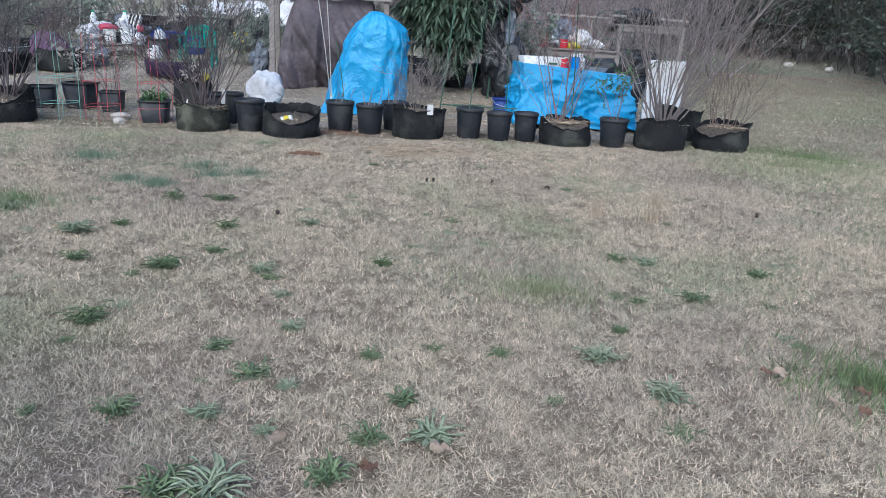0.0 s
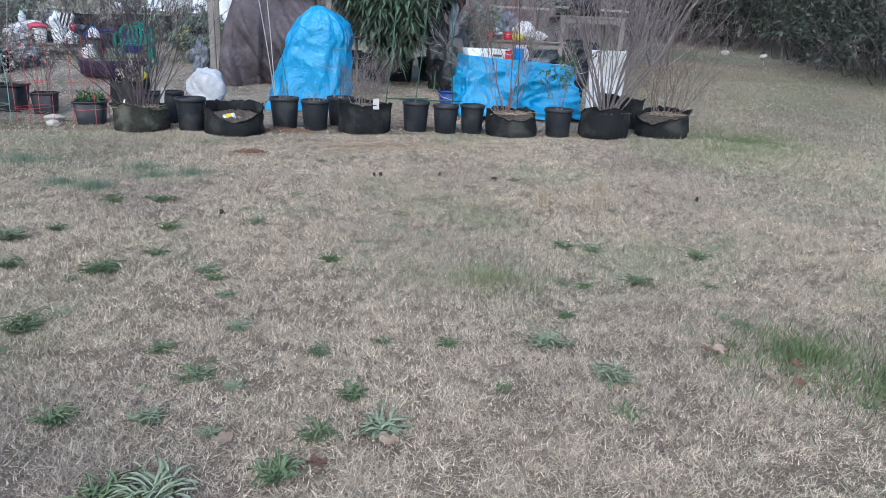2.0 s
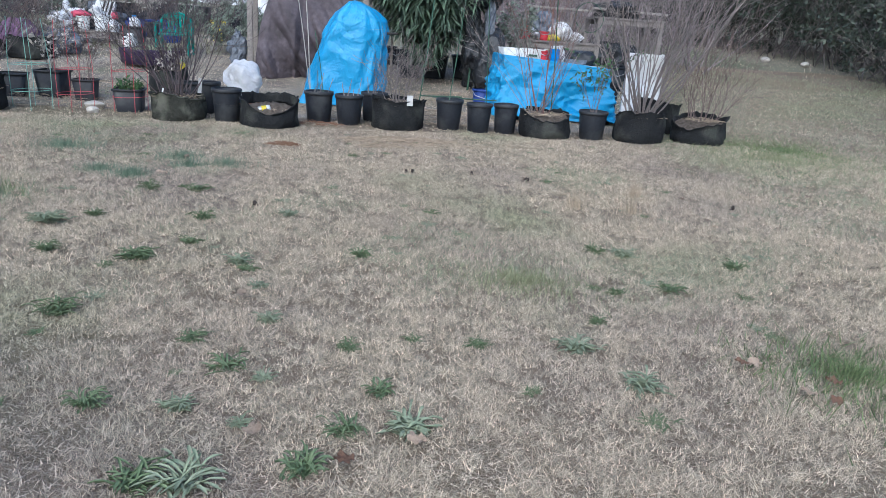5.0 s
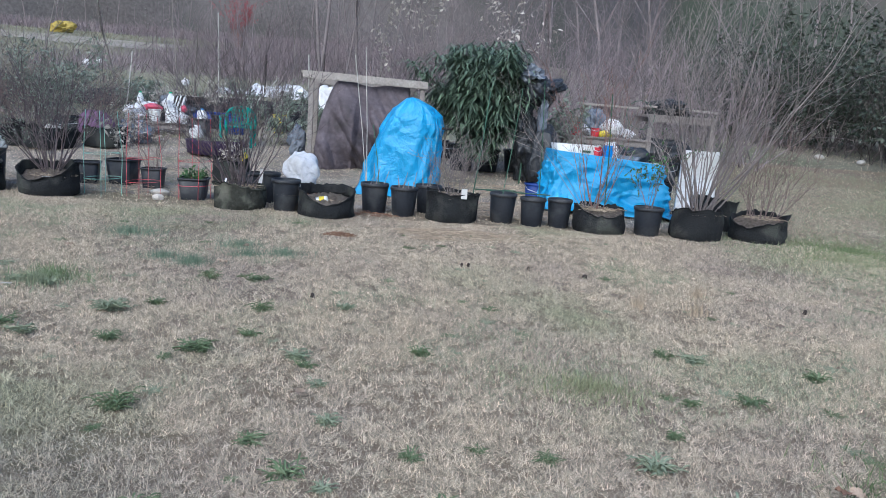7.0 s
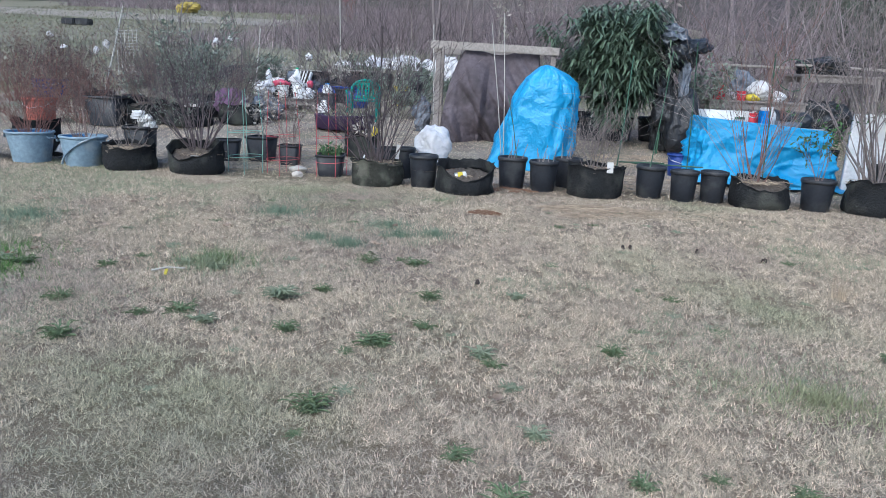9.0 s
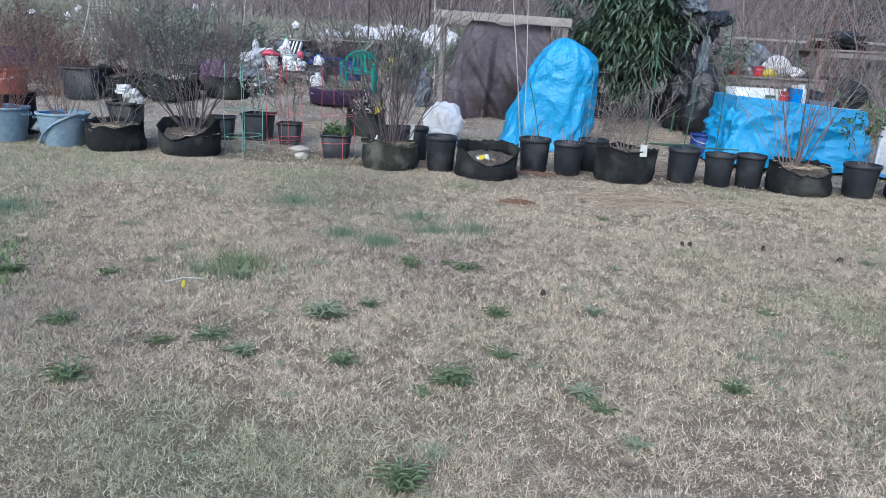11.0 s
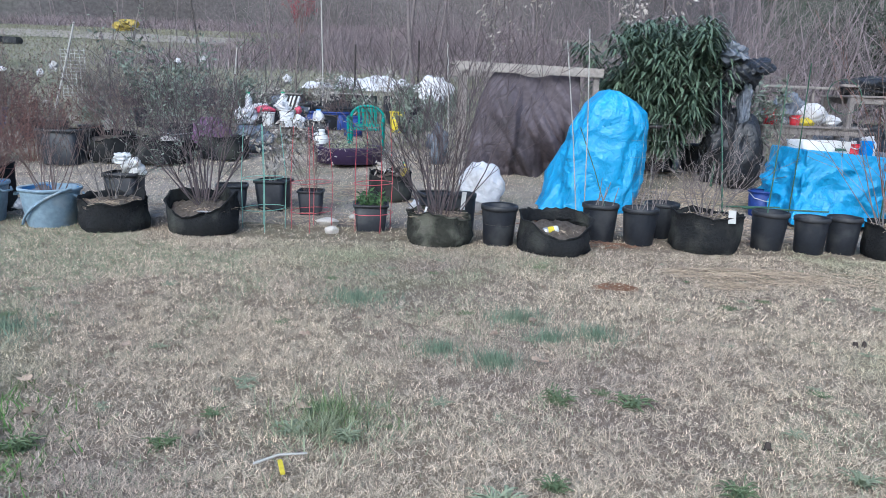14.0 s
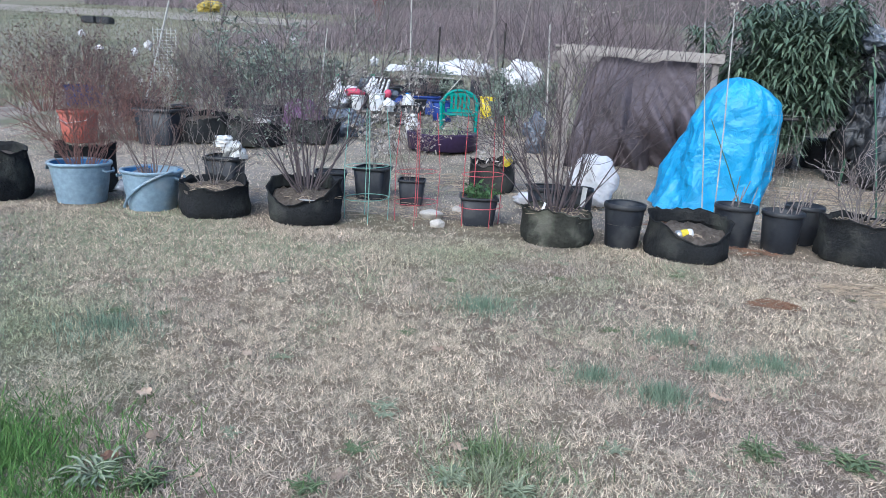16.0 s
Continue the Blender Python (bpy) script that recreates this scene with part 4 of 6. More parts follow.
# ---- small garden things ----
def bottle(x, y, z, r, h, body, cap, label, seed=0, handle=False, category="bottle"):
    ob = thing("bottle", (x, y, z), label, category, seed * 40)
    part("body", lathe("bottle_body", [(r * 0.85, 0), (r, h * 0.04), (r, h * 0.55), (r * 0.92, h * 0.68), (r * 0.42, h * 0.86), (r * 0.38, h * 0.93)], body, 24, 0.002, seed, caps=True), ob)
    part("cap", lathe("bottle_cap", [(r * 0.45, h * 0.92), (r * 0.46, h), (0.001, h * 1.005)], cap, 16), ob)
    if handle:
        T = Tubes()
        T.line([(r * 0.5, 0, h * 0.84), (r * 1.05, 0, h * 0.80), (r * 1.12, 0, h * 0.62), (r * 0.98, 0, h * 0.5)], 0.012, 0.012, 6)
        part("handle", T.mesh("jug_handle", body), ob)
    return ob


def bucket(x, y, r, h, material, label, z=None, category="bucket", name="bucket", seed=0, group=""):
    at = G(x, y) if z is None else Vector((x, y, z))
    ob = thing(name, at, label, category, 0, group)
    part("body", lathe("bucket_body", [(r * 0.8, 0), (r * 0.82, 0.004), (r * 0.97, h * 0.96), (r * 0.93, h * 0.96), (r * 0.82, h * 0.2), (0.001, h * 0.18)], material, 28, 0.003, seed), ob)
    rim = part("rim", lathe("bucket_rim", [(r * 0.96, h * 0.9), (r * 1.05, h * 0.92), (r * 1.05, h), (r * 0.93, h)], material, 28), ob)
    T = Tubes()
    T.line([(-r * 1.03, 0, h * 0.93), (-r * 0.8, -r * 0.6, h * 0.72), (0, -r * 1.05, h * 0.62), (r * 0.8, -r * 0.6, h * 0.72), (r * 1.03, 0, h * 0.93)], 0.004, 0.004, 5)
    part("handle", T.mesh("bail", METAL), rim)
    return ob


def cage(x, y, r0, material, label, heights, rtop=0.9, height=0.72, legs=4, turn=0.3, w=0.0028):
    ob = thing("tomato_cage", G(x, y), label, "plant cage", 0, "wire tomato cages")
    for k in range(legs):
        a = turn + 2 * math.pi * k / legs
        T = Tubes()
        T.line([(r0 * 0.95 * math.cos(a), r0 * 0.95 * math.sin(a), -0.02), (r0 * math.cos(a) + 0.006, r0 * math.sin(a), height * 0.5), (r0 * rtop * math.cos(a), r0 * rtop * math.sin(a), height)], w, w, 5)
        part("leg", T.mesh("cage_leg", material), ob)
    for h in heights:
        T = Tubes()
        T.ring((0, 0, h), r0 * (1 - (1 - rtop) * h / height) + 0.004, w, 28, 0.006)
        part("hoop", T.mesh("cage_hoop", material), ob)


def stake(a, b, r, material, label, name="garden_stake"):
    T = Tubes()
    a, b = Vector(a), Vector(b)
    mid = (a + b) / 2 + Vector((0.008, 0.0, 0))
    T.line([a, mid, b], r, r * 0.9, 7)
    o = single(name, T.mesh(name, material), (0, 0, 0), label, "stake")
    return o


# cages, square pots and stones beside the gap in the row
cage(-3.18, 5.50, 0.15, WIRE_G, "pale green wire tomato cage pushed into the ground", (0.15, 0.36), 0.8)
cage(-2.86, 5.56, 0.145, WIRE_R, "faded red wire tomato cage on the lawn edge", (0.14, 0.34), 0.8, turn=0.1, w=0.0022)
cage(-2.43, 5.60, 0.14, WIRE_R, "red wire tomato cage round a square pot", (0.13, 0.34), 0.9, turn=0.5)
square_pot(-2.45, 5.52, 0.25, 0.19, "square black pot with green seedlings", 3, turn=8)
shrub(-2.45, 5.64, 0.16, "low green seedlings in a square pot", PLANT_GREEN, 71, 14, 0.10, 0.002, 0.9, 0, 0.5, 0.07, leaf=PLANT_GREEN, leaf_size=0.04, leaf_per=3, name="seedling", category="plant")
square_pot(-3.30, 6.10, 0.25, 0.24, "square black pot with withered white leaves", 4, turn=-6)
square_pot(-3.60, 6.0, 0.24, 0.2, "square black pot behind the slumped bag", 5, turn=15)
square_pot(-2.98, 6.02, 0.20, 0.19, "square black pot behind the red cage", 6, turn=4)
shrub(-3.30, 6.22, 0.20, "withered pale-leaved plant in a square pot", BARK_GREY, 72, 8, 0.42, 0.0035, 0.5, 1, 0.7, 0.06, leaf=PALELEAF, leaf_size=0.055, leaf_per=1, name="withered_plant", category="plant")
shrub(-2.98, 6.12, 0.15, "dead pink-brown stems in a square pot", BARK_BROWN, 73, 9, 0.5, 0.003, 0.4, 2, 0.7, 0.06, leaf=PALELEAF, leaf_size=0.03, leaf_per=1, name="withered_plant", category="plant")
grow_bag(-2.42, 6.62, 0.36, 0.24, "black felt grow bag behind the red cage", 44, 0.2, group="bags behind the row")
shrub(-2.40, 6.78, 0.18, "low withered plant with pale leaves", BARK_BROWN, 74, 8, 0.25, 0.003, 0.8, 1, 0.7, 0.08, leaf=PALELEAF, leaf_size=0.05, leaf_per=1, name="withered_plant", category="plant")
bottle(-2.30, 6.82, 0.22, 0.04, 0.15, YELLOW, MINT, "small yellow bottle with a green cap", 1)
plastic_pot(-1.78, 5.62, 0.16, 0.27, "tall narrow black pot behind the bare shrub", 45, 0.03, "pots behind the row")
square_pot(-1.98, 5.75, 0.26, 0.24, "square black pot behind the bare shrub", 7, turn=20)
crumpled("crumpled_plastic", G(-2.05, 6.35), (0.16, 0.12, 0.05), SACK, "torn white plastic sheet on the ground", "plastic sheet", 21, 0.4, 0.2, 3)
crumpled("crumpled_plastic", G(-4.72, 5.45), (0.12, 0.14, 0.11), GREYBAG, "clear plastic film between the blue tubs", "plastic sheet", 22, 0.4, 0.2, 3)
for nm, rx, ry, sz, sd in (("a", -2.77, 5.72, (0.085, 0.06, 0.03), 8), ("b", -2.70, 5.47, (0.045, 0.035, 0.025), 9), ("c", 7.45, 12.7, (0.09, 0.07, 0.05), 10), ("d", 8.05, 12.3, (0.08, 0.07, 0.05), 11), ("e", -2.62, 5.98, (0.035, 0.03, 0.02), 12)):
    crumpled("stone", G(rx, ry), sz, STONE, "pale rounded stone lying on the grass", "stone", sd, 0.25, 0.05, 3)

# the white label, the tag and the thrown can
o = single("plant_label", box("plant_label", 0.05, 0.004, 0.085, WHITE, 0.002), (-0.075, 5.165, 0.215), "blank white plant label on a grow bag", "label", 4, tilt=(-8, 0))
o = single("plant_label", box("plant_label", 0.03, 0.003, 0.12, WHITE, 0.002), (-1.80, 5.33, 0.21), "blank white plant tag in a grow bag", "label", 10, tilt=(-6, 6))
o = single("plant_label", box("plant_label", 0.014, 0.003, 0.11, WHITE, 0.002), (-2.06, 5.12, 0.15), "narrow white plant tag leaning in soil", "label", -20, tilt=(-10, 14))
can = thing("drink_can", (-1.20, 5.05, 0.19), "discarded white and yellow drink can on dry soil", "can", -20)
can.matrix_world = pose(-1.29, 5.05, 0.135, 0, 80, 12) @ Matrix.Scale(0.8, 4)
part("body", lathe("can_body", [(0.026, 0), (0.033, 0.008), (0.033, 0.06)], METAL, 24, caps=True), can)
part("band", lathe("can_band", [(0.0336, 0.035), (0.0336, 0.085)], YELLOW, 24), can, "yellow printed band")
part("shoulder", lathe("can_top", [(0.033, 0.06), (0.033, 0.112), (0.027, 0.122), (0.024, 0.119), (0.001, 0.118)], WHITE, 24), can)

# black pot with paper standing in a grow bag
square_pot(-4.18, 5.46, 0.23, 0.34, "tall square black pot with crumpled paper", 8, turn=5)
crumpled("crumpled_paper", (-4.12, 5.56, 0.345), (0.055, 0.05, 0.045), WHITE, "crumpled white paper on a black pot", "paper", 31, 0.6, 0.45, 4)
crumpled("crumpled_paper", (-4.18, 5.55, 0.41), (0.05, 0.03, 0.03), WHITE, "crumpled white paper strip on a pot", "paper", 32, 0.8, 0.5, 4)
crumpled("crumpled_paper", (-4.06, 5.56, 0.335), (0.03, 0.03, 0.02), WHITE, "small white paper scrap on a pot", "paper", 33, 0.8, 0.5, 4)
crumpled("paper_scrap", (-3.48, 5.20, 0.155), (0.05, 0.03, 0.008), WHITE, "flat white paper scrap on soil", "paper", 34, 0.4, 0.2, 3)

# stakes
stake((-0.93, 5.92, 0.05), (-1.10, 5.88, 1.36), 0.0045, STAKE_W, "slim pale stake leaning by the blue tarp")
stake((-0.92, 5.68, 0.05), (-0.99, 5.65, 1.42), 0.0045, STAKE_W, "slim pale upright stake before the tarp")
stake((0.27, 5.45, 0.12), (0.42, 5.75, 1.18), 0.0045, STAKE_G, "slim green stake in a nursery pot")
stake((0.74, 6.12, 0.0), (0.64, 5.90, 1.27), 0.005, STAKE_G, "slim green stake beside the tarp table")
stake((0.02, 5.55, 0.1), (0.20, 6.4, 1.15), 0.006, STAKE_G, "slim dark green stake leaning back")
stake((-0.80, 5.52, 0.2), (-0.92, 6.1, 0.75), 0.004, STAKE_G, "thin dark cane leaning on the tarp")
stake((1.35, 5.95, 0.05), (1.28, 5.9, 1.2), 0.006, STAKE_G, "slim green stake before the tarp table")
for k, (a, b) in enumerate((((0.15, 5.57, 0.262), (0.72, 5.52, 0.262)), ((0.05, 5.60, 0.262), (0.42, 5.60, 0.27)))):
    stake(a, b, 0.006, STAKE_G, "dark cane lying across the nursery pots", "cane")


def wire_panel():
    ob = thing("mesh_fence", (0, 0, 0), "bent pale wire mesh panel before the tarp", "wire mesh")
    for k in range(5):
        x = -0.50 + 0.09 * k
        T = Tubes()
        T.line([(x, 6.56, 0.04), (x + 0.015, 6.58, 0.4), (x + 0.03 + 0.02 * (k == 4), 6.62, 0.82)], 0.0011, 0.0011, 4)
        part("wire", T.mesh("wire", STAKE_W), ob)
    for k in range(6):
        z = 0.08 + 0.14 * k
        T = Tubes()
        T.line([(-0.52, 6.57, z), (-0.30, 6.55, z + 0.01), (-0.10 + 0.02 * k, 6.60, z)], 0.0009, 0.0009, 4)
        part("wire", T.mesh("wire", STAKE_W), ob)


wire_panel()

# things on the tarp table
tray = thing("foam_tray", (1.13, 6.55, 0.60), "white foam box with a pale green pack", "box", 2)
part("body", lathe("tray_body", [(0.20, 0), (0.225, 0.10), (0.21, 0.10), (0.20, 0.03), (0.001, 0.03)], WHITE, 32, 0.003, 2, sx=1.0, sy=0.62, square=0.9), tray)
part("pack", box("pack", 0.26, 0.16, 0.05, mat("pale_green_pack", (0.42, 0.62, 0.50), (0.50, 0.66, 0.56), rough=0.4), 0.01), tray, "pale green plastic pack").location = (0.03, 0, 0.04)
part("side_mark", box("side_mark", 0.09, 0.004, 0.02, STAKE_G, 0.002), tray, "small dark green label").location = (0.09, -0.140, 0.03)
bottle(1.37, 6.50, 0.58, 0.045, 0.13, RED, WHITE, "short red plastic bottle on the table", 2)
bucket(1.345, 6.44, 0.04, 0.11, RED, "small red plastic tub", 0.58, "tub", "plastic_tub", 3)
crt = thing("carton", (1.46, 6.47, 0.575), "blue and white carton standing on the tarp", "carton", 10)
part("body", box("carton_body", 0.085, 0.07, 0.14, BLUE, 0.006), crt)
part("top", box("carton_top", 0.08, 0.06, 0.03, WHITE, 0.008), crt).location = (0, 0, 0.142)
bottle(1.55, 6.58, 0.57, 0.05, 0.18, WHITE, WHITE, "white plastic jug on the tarp table", 4, True)
bx = thing("plastic_crate", (1.70, 6.55, 0.565), "low grey plastic tray on the table", "tray", 3)
part("body", lathe("crate_body", [(0.10, 0), (0.115, 0.06), (0.108, 0.06), (0.10, 0.015), (0.001, 0.015)], GREYBAG, 32, 0.002, 2, sy=0.7, square=0.9), bx)
crumpled("dark_plastic", (1.84, 6.68, 0.55), (0.14, 0.12, 0.07), BLACKBAG, "crumpled black plastic on the table", "plastic sheet", 36, 0.4, 0.2, 3)
crumpled("dark_plastic", (1.66, 6.82, 0.55), (0.16, 0.10, 0.08), BLACKBAG, "black plastic film heaped on the table", "plastic sheet", 37, 0.4, 0.2, 3)
T = Tubes()
T.stick((1.6, 6.36, 0.575), (2.0, 6.40, 0.57), 0.006, 0.006, 5)
single("stick", T.mesh("stick", STAKE_W), (0, 0, 0), "pale stick lying on the tarp", "stick")


def board():
    """A sheet of foam board leaning back, with a ragged top edge."""
    verts, faces, n, rows = [], [], 16, 20
    for i in range(rows + 1):
        for k in range(n + 1):
            u, v = k / n, i / rows
            x = -0.07 * (1 - v) + u * (0.36 + 0.03 * (1 - v))
            bend = 0.02 * math.sin(u * 3 + v * 2) + 0.006 * noise.noise(Vector((u * 6, v * 6, 0)))
            top = 0.015 * noise.noise(Vector((u * 9, 0, 2))) * v
            verts.append((x, 0.14 * v + bend, 0.72 * v + top))
    w = n + 1
    for i in range(rows):
        for k in range(n):
            faces.append((i * w + k, i * w + k + 1, (i + 1) * w + k + 1, (i + 1) * w + k))
    o = single("foam_board", mesh_from("foam_board", verts, faces, WHITE), G(2.24, 6.28), "dirty white foam board leaning upright", "board")
    o.modifiers.new("thick", "SOLIDIFY").thickness = 0.03


board()
bucket(2.16, 6.75, 0.13, 0.34, PLASTIC, "tall dark plastic bin beside the table", None, "bin", "plastic_bin", 5)
bucket(0.80, 6.75, 0.11, 0.22, NAVY, "dark blue bucket beside the tarp table", seed=6)


# ---- heap behind the tarp table ----
def bench(x, y, w, d, h, material, label, turn=0, boards=4, name="old_bench"):
    z0 = float(zg(x, y))
    ob = thing(name, (x, y, z0), label, "bench", turn)
    for k in range(boards):
        part("board", box("board", w, d / boards * 0.93, 0.025, material, 0.004), ob).location = (0, -d / 2 + d * (k + 0.5) / boards, h - 0.025)
    for sx in (-1, 1):
        for sy in (-1, 1):
            part("leg", box("leg", 0.06, 0.06, h - 0.02, material, 0.004), ob).location = (sx * (w / 2 - 0.05), sy * (d / 2 - 0.05), -0.005)
    for sy in (-1, 1):
        part("rail", box("rail", w - 0.06, 0.03, 0.07, material, 0.004), ob).location = (0, sy * (d / 2 - 0.05), h - 0.098)
    return float(z0 + h)


def plank(a, b, w, h, material, label, name="plank"):
    a, b = Vector(a), Vector(b)
    o = new(name, box(name, (b - a).length, w, h, material, 0.005, False))
    o.matrix_world = Matrix.Translation((a + b) / 2) @ (b - a).to_track_quat("X", "Z").to_matrix().to_4x4()
    return tagged(o, label, "plank", "loose planks")


h1 = bench(2.05, 8.75, 1.15, 0.55, 0.58, TIMBER_OLD, "low old grey bench heaped with garden clutter")
h2 = bench(3.25, 9.5, 1.0, 0.7, 0.86, TIMBER_OLD, "tall old grey timber bench by the wood")
plank((1.72, 9.2, 1.20), (2.95, 9.55, 1.205), 0.07, 0.03, TIMBER, "long pale plank across two benches")
plank((1.70, 9.4, 1.03), (2.5, 9.5, 1.02), 0.05, 0.025, TIMBER, "short pale plank behind the table")
plank((2.7, 9.3, 1.24), (3.8, 9.3, 1.215), 0.10, 0.03, TIMBER, "pale plank lying on the tall bench")
for px in (1.78, 2.45):
    stake((px, 9.35, float(zg(px, 9.35)) - 0.02), (px, 9.42, 1.2), 0.02, TIMBER_OLD, "rough grey timber post", "post")
crumpled("white_bag", (2.12, 8.72, h1), (0.15, 0.13, 0.12), SACK, "round white plastic bag on the bench", "plastic bag", 41, 0.15, 0.06)
crumpled("white_bag", (2.33, 8.75, h1), (0.11, 0.10, 0.06), SACK, "small white plastic bag on the bench", "plastic bag", 42, 0.3, 0.12)
crumpled("white_bag", (1.72, 8.80, h1), (0.13, 0.11, 0.07), SACK, "crumpled white plastic bag beside a red bucket", "plastic bag", 40, 0.5, 0.2)
crumpled("grey_bag", (1.93, 8.90, h1), (0.14, 0.10, 0.16), GREYBAG, "grey plastic film heaped on the bench", "plastic bag", 43, 0.4, 0.2)
bucket(1.62, 8.62, 0.08, 0.17, RED, "red plastic bucket on the bench", h1, "bucket", "bucket", 7)
bucket(1.86, 8.56, 0.06, 0.11, RED, "small red plastic pot on the bench", h1, "plant pot", "plant_pot", 8)
crumpled("yellow_bag", (1.98, 8.58, h1), (0.09, 0.06, 0.04), YELLOW, "crumpled yellow plastic bag on the bench", "plastic bag", 44, 0.4, 0.15, 3)
bucket(1.40, 8.45, 0.12, 0.26, PLASTIC, "black pot beside the heaped bench", None, "plant pot", "plant_pot", 9)
bucket(2.50, 8.35, 0.14, 0.30, PLASTIC, "black pot before the heaped bench", None, "plant pot", "plant_pot", 10)
bucket(2.85, 8.5, 0.15, 0.32, PLASTIC, "black pot near the tall bench", None, "plant pot", "plant_pot", 11)
bucket(1.85, 8.3, 0.13, 0.28, PLASTIC, "black pot under the heaped bench", None, "plant pot", "plant_pot", 12)
crumpled("black_plastic", (3.1, 9.4, h2), (0.3, 0.2, 0.10), BLACKBAG, "black plastic sheet on the tall bench", "plastic sheet", 45, 0.4, 0.2)
crumpled("black_plastic", G(3.1, 9.35), (0.34, 0.24, 0.25), BLACKBAG, "dark plastic heap under the tall bench", "plastic sheet", 46, 0.4, 0.2)
crumpled("grey_bag", G(2.6, 9.2), (0.2, 0.16, 0.2), GREYBAG, "grey plastic bundle beside the bench", "plastic bag", 47, 0.4, 0.2)
shrub(1.45, 8.6, 0.42, "grey-green leafy plant in a black pot", BARK_GREY, 81, 10, 0.5, 0.004, 0.5, 2, 0.7, 0.07, leaf=GREYLEAF, leaf_size=0.07, leaf_per=2)
for k in range(9):
    shrub(1.3 + 0.27 * k, 7.4 + 0.5 * (k % 3), float(zg(1.3 + 0.27 * k, 7.4 + 0.5 * (k % 3))), "thin grey bare stems behind the table", BARK_GREY, 300 + k, 7, 0.75, 0.0035, 0.5, 2, 0.6, 0.08)
T = Tubes()
T.ring((0, 0, 0), 0.2, 0.006, 24)
single("wire_hoop", T.mesh("wire_hoop", STAKE_G), (2.55, 8.9, 1.1), "green wire hoop standing behind the bench", "wire hoop", tilt=(75, 10))

# blue sign and small things beyond the tarp
sg = thing("blue_box", G(-0.11, 8.7), "small dark blue printed box on a post", "box")
part("post", box("sign_post", 0.03, 0.03, 0.6, TIMBER_OLD, 0.003), sg)
part("box", box("sign_box", 0.15, 0.05, 0.16, NAVY, 0.005), sg).location = (0, 0, 0.56)
part("print_bar", box("print_bar", 0.10, 0.004, 0.02, WHITE, 0.001), sg).location = (0, -0.028, 0.66)
part("print_bar", box("print_bar", 0.07, 0.004, 0.015, WHITE, 0.001), sg).location = (0, -0.028, 0.62)
bucket(0.02, 9.6, 0.2, 0.22, PLASTIC, "black round pot behind the evergreen", None, "plant pot", "plant_pot", 14)
bucket(-0.2, 9.9, 0.2, 0.22, PLASTIC, "black round pot near the blue box", None, "plant pot", "plant_pot", 15)
shrub(0.05, 7.6, 0.1, "small dead pale shrub by the evergreen", BARK_PALE, 83, 8, 0.36, 0.003, 0.6, 2, 0.8, 0.06)
crumpled("blue_film", (0.98, 8.38, 0.40), (0.05, 0.04, 0.09), BLUE, "scrap of blue plastic on a pot", "plastic sheet", 48, 0.4, 0.2, 3)


# ---- left part of the garden ----
def lawn_chair(x, y, turn):
    """A moulded plastic chair: arched back with a pierced panel, arms, seat, four legs."""
    ob = thing("lawn_chair", G(x, y), "teal plastic garden chair with an arched back", "chair", turn)
    part("seat", lathe("seat", [(0.20, 0.36), (0.225, 0.37), (0.225, 0.39), (0.19, 0.385), (0.001, 0.378)], TEAL, 32, 0, sx=1.0, sy=0.95, square=0.7), ob)
    T = Tubes()
    pts = [(-0.235, 0.20, 0.20)]
    for k in range(13):
        a = math.pi * k / 12
        pts.append((-0.235 * math.cos(a), 0.22, 0.52 + 0.22 * math.sin(a) ** 0.8))
    pts.append((0.235, 0.20, 0.20))
    T.line(pts, 0.024, 0.024, 8)
    back = part("back_frame", T.mesh("back_frame", TEAL), ob)
    for k in range(5):
        x0 = -0.12 + 0.06 * k
        o = part("back_slat", box("back_slat", 0.036, 0.012, 0.30, TEAL, 0.006), back)
        o.matrix_basis = pose(x0, 0.215, 0.40, 4, 0, 0)
    part("back_band", box("back_band", 0.36, 0.012, 0.05, TEAL, 0.006), ob).matrix_basis = pose(0, 0.213, 0.40)
    part("back_band", box("back_band", 0.34, 0.012, 0.06, TEAL, 0.006), ob).matrix_basis = pose(0, 0.222, 0.64)
    for s in (-1, 1):
        T = Tubes()
        T.line([(s * 0.235, 0.20, 0.54), (s * 0.255, 0.0, 0.56), (s * 0.25, -0.18, 0.55), (s * 0.24, -0.21, 0.50), (s * 0.235, -0.20, 0.0)], 0.024, 0.022, 8)
        part("arm", T.mesh("arm", TEAL), ob)
        T = Tubes()
        T.line([(s * 0.22, 0.19, 0.40), (s * 0.235, 0.24, 0.0)], 0.024, 0.02, 8)
        part("leg", T.mesh("leg", TEAL), ob)
    ob.scale = (0.84, 0.84, 0.74)


lawn_chair(-2.95, 9.15, 4)
pl = thing("round_planter", G(-3.06, 8.52), "low dark purple round planter with grass", "planter")
part("body", lathe("planter_body", [(0.33, 0), (0.36, 0.01), (0.38, 0.16), (0.385, 0.18), (0.35, 0.18), (0.33, 0.12)], PURPLE, 40, 0.012, 3), pl)
part("soil", lathe("planter_soil", [(0.345, 0.13), (0.001, 0.15)], SOIL, 28, 0.02, 3), pl)
n = 500
a, q = rng.uniform(0, 6.28, n), 0.32 * np.sqrt(rng.random(n))
tagged(new("planter_grass", blades("planter_grass", -3.06 + q * np.cos(a), 8.52 + q * np.sin(a), rng.uniform(0.04, 0.12, n), np.full(n, 0.006), GREYGRASS, 0.7, dz=0.13)), "thin green grass growing in the planter", "grass", kind="stuff")
bottle(-3.46, 9.0, float(zg(-3.46, 9.0)) - 0.005, 0.085, 0.28, WHITE, WHITE, "white plastic gallon jug on the ground", 5, True, "jug")
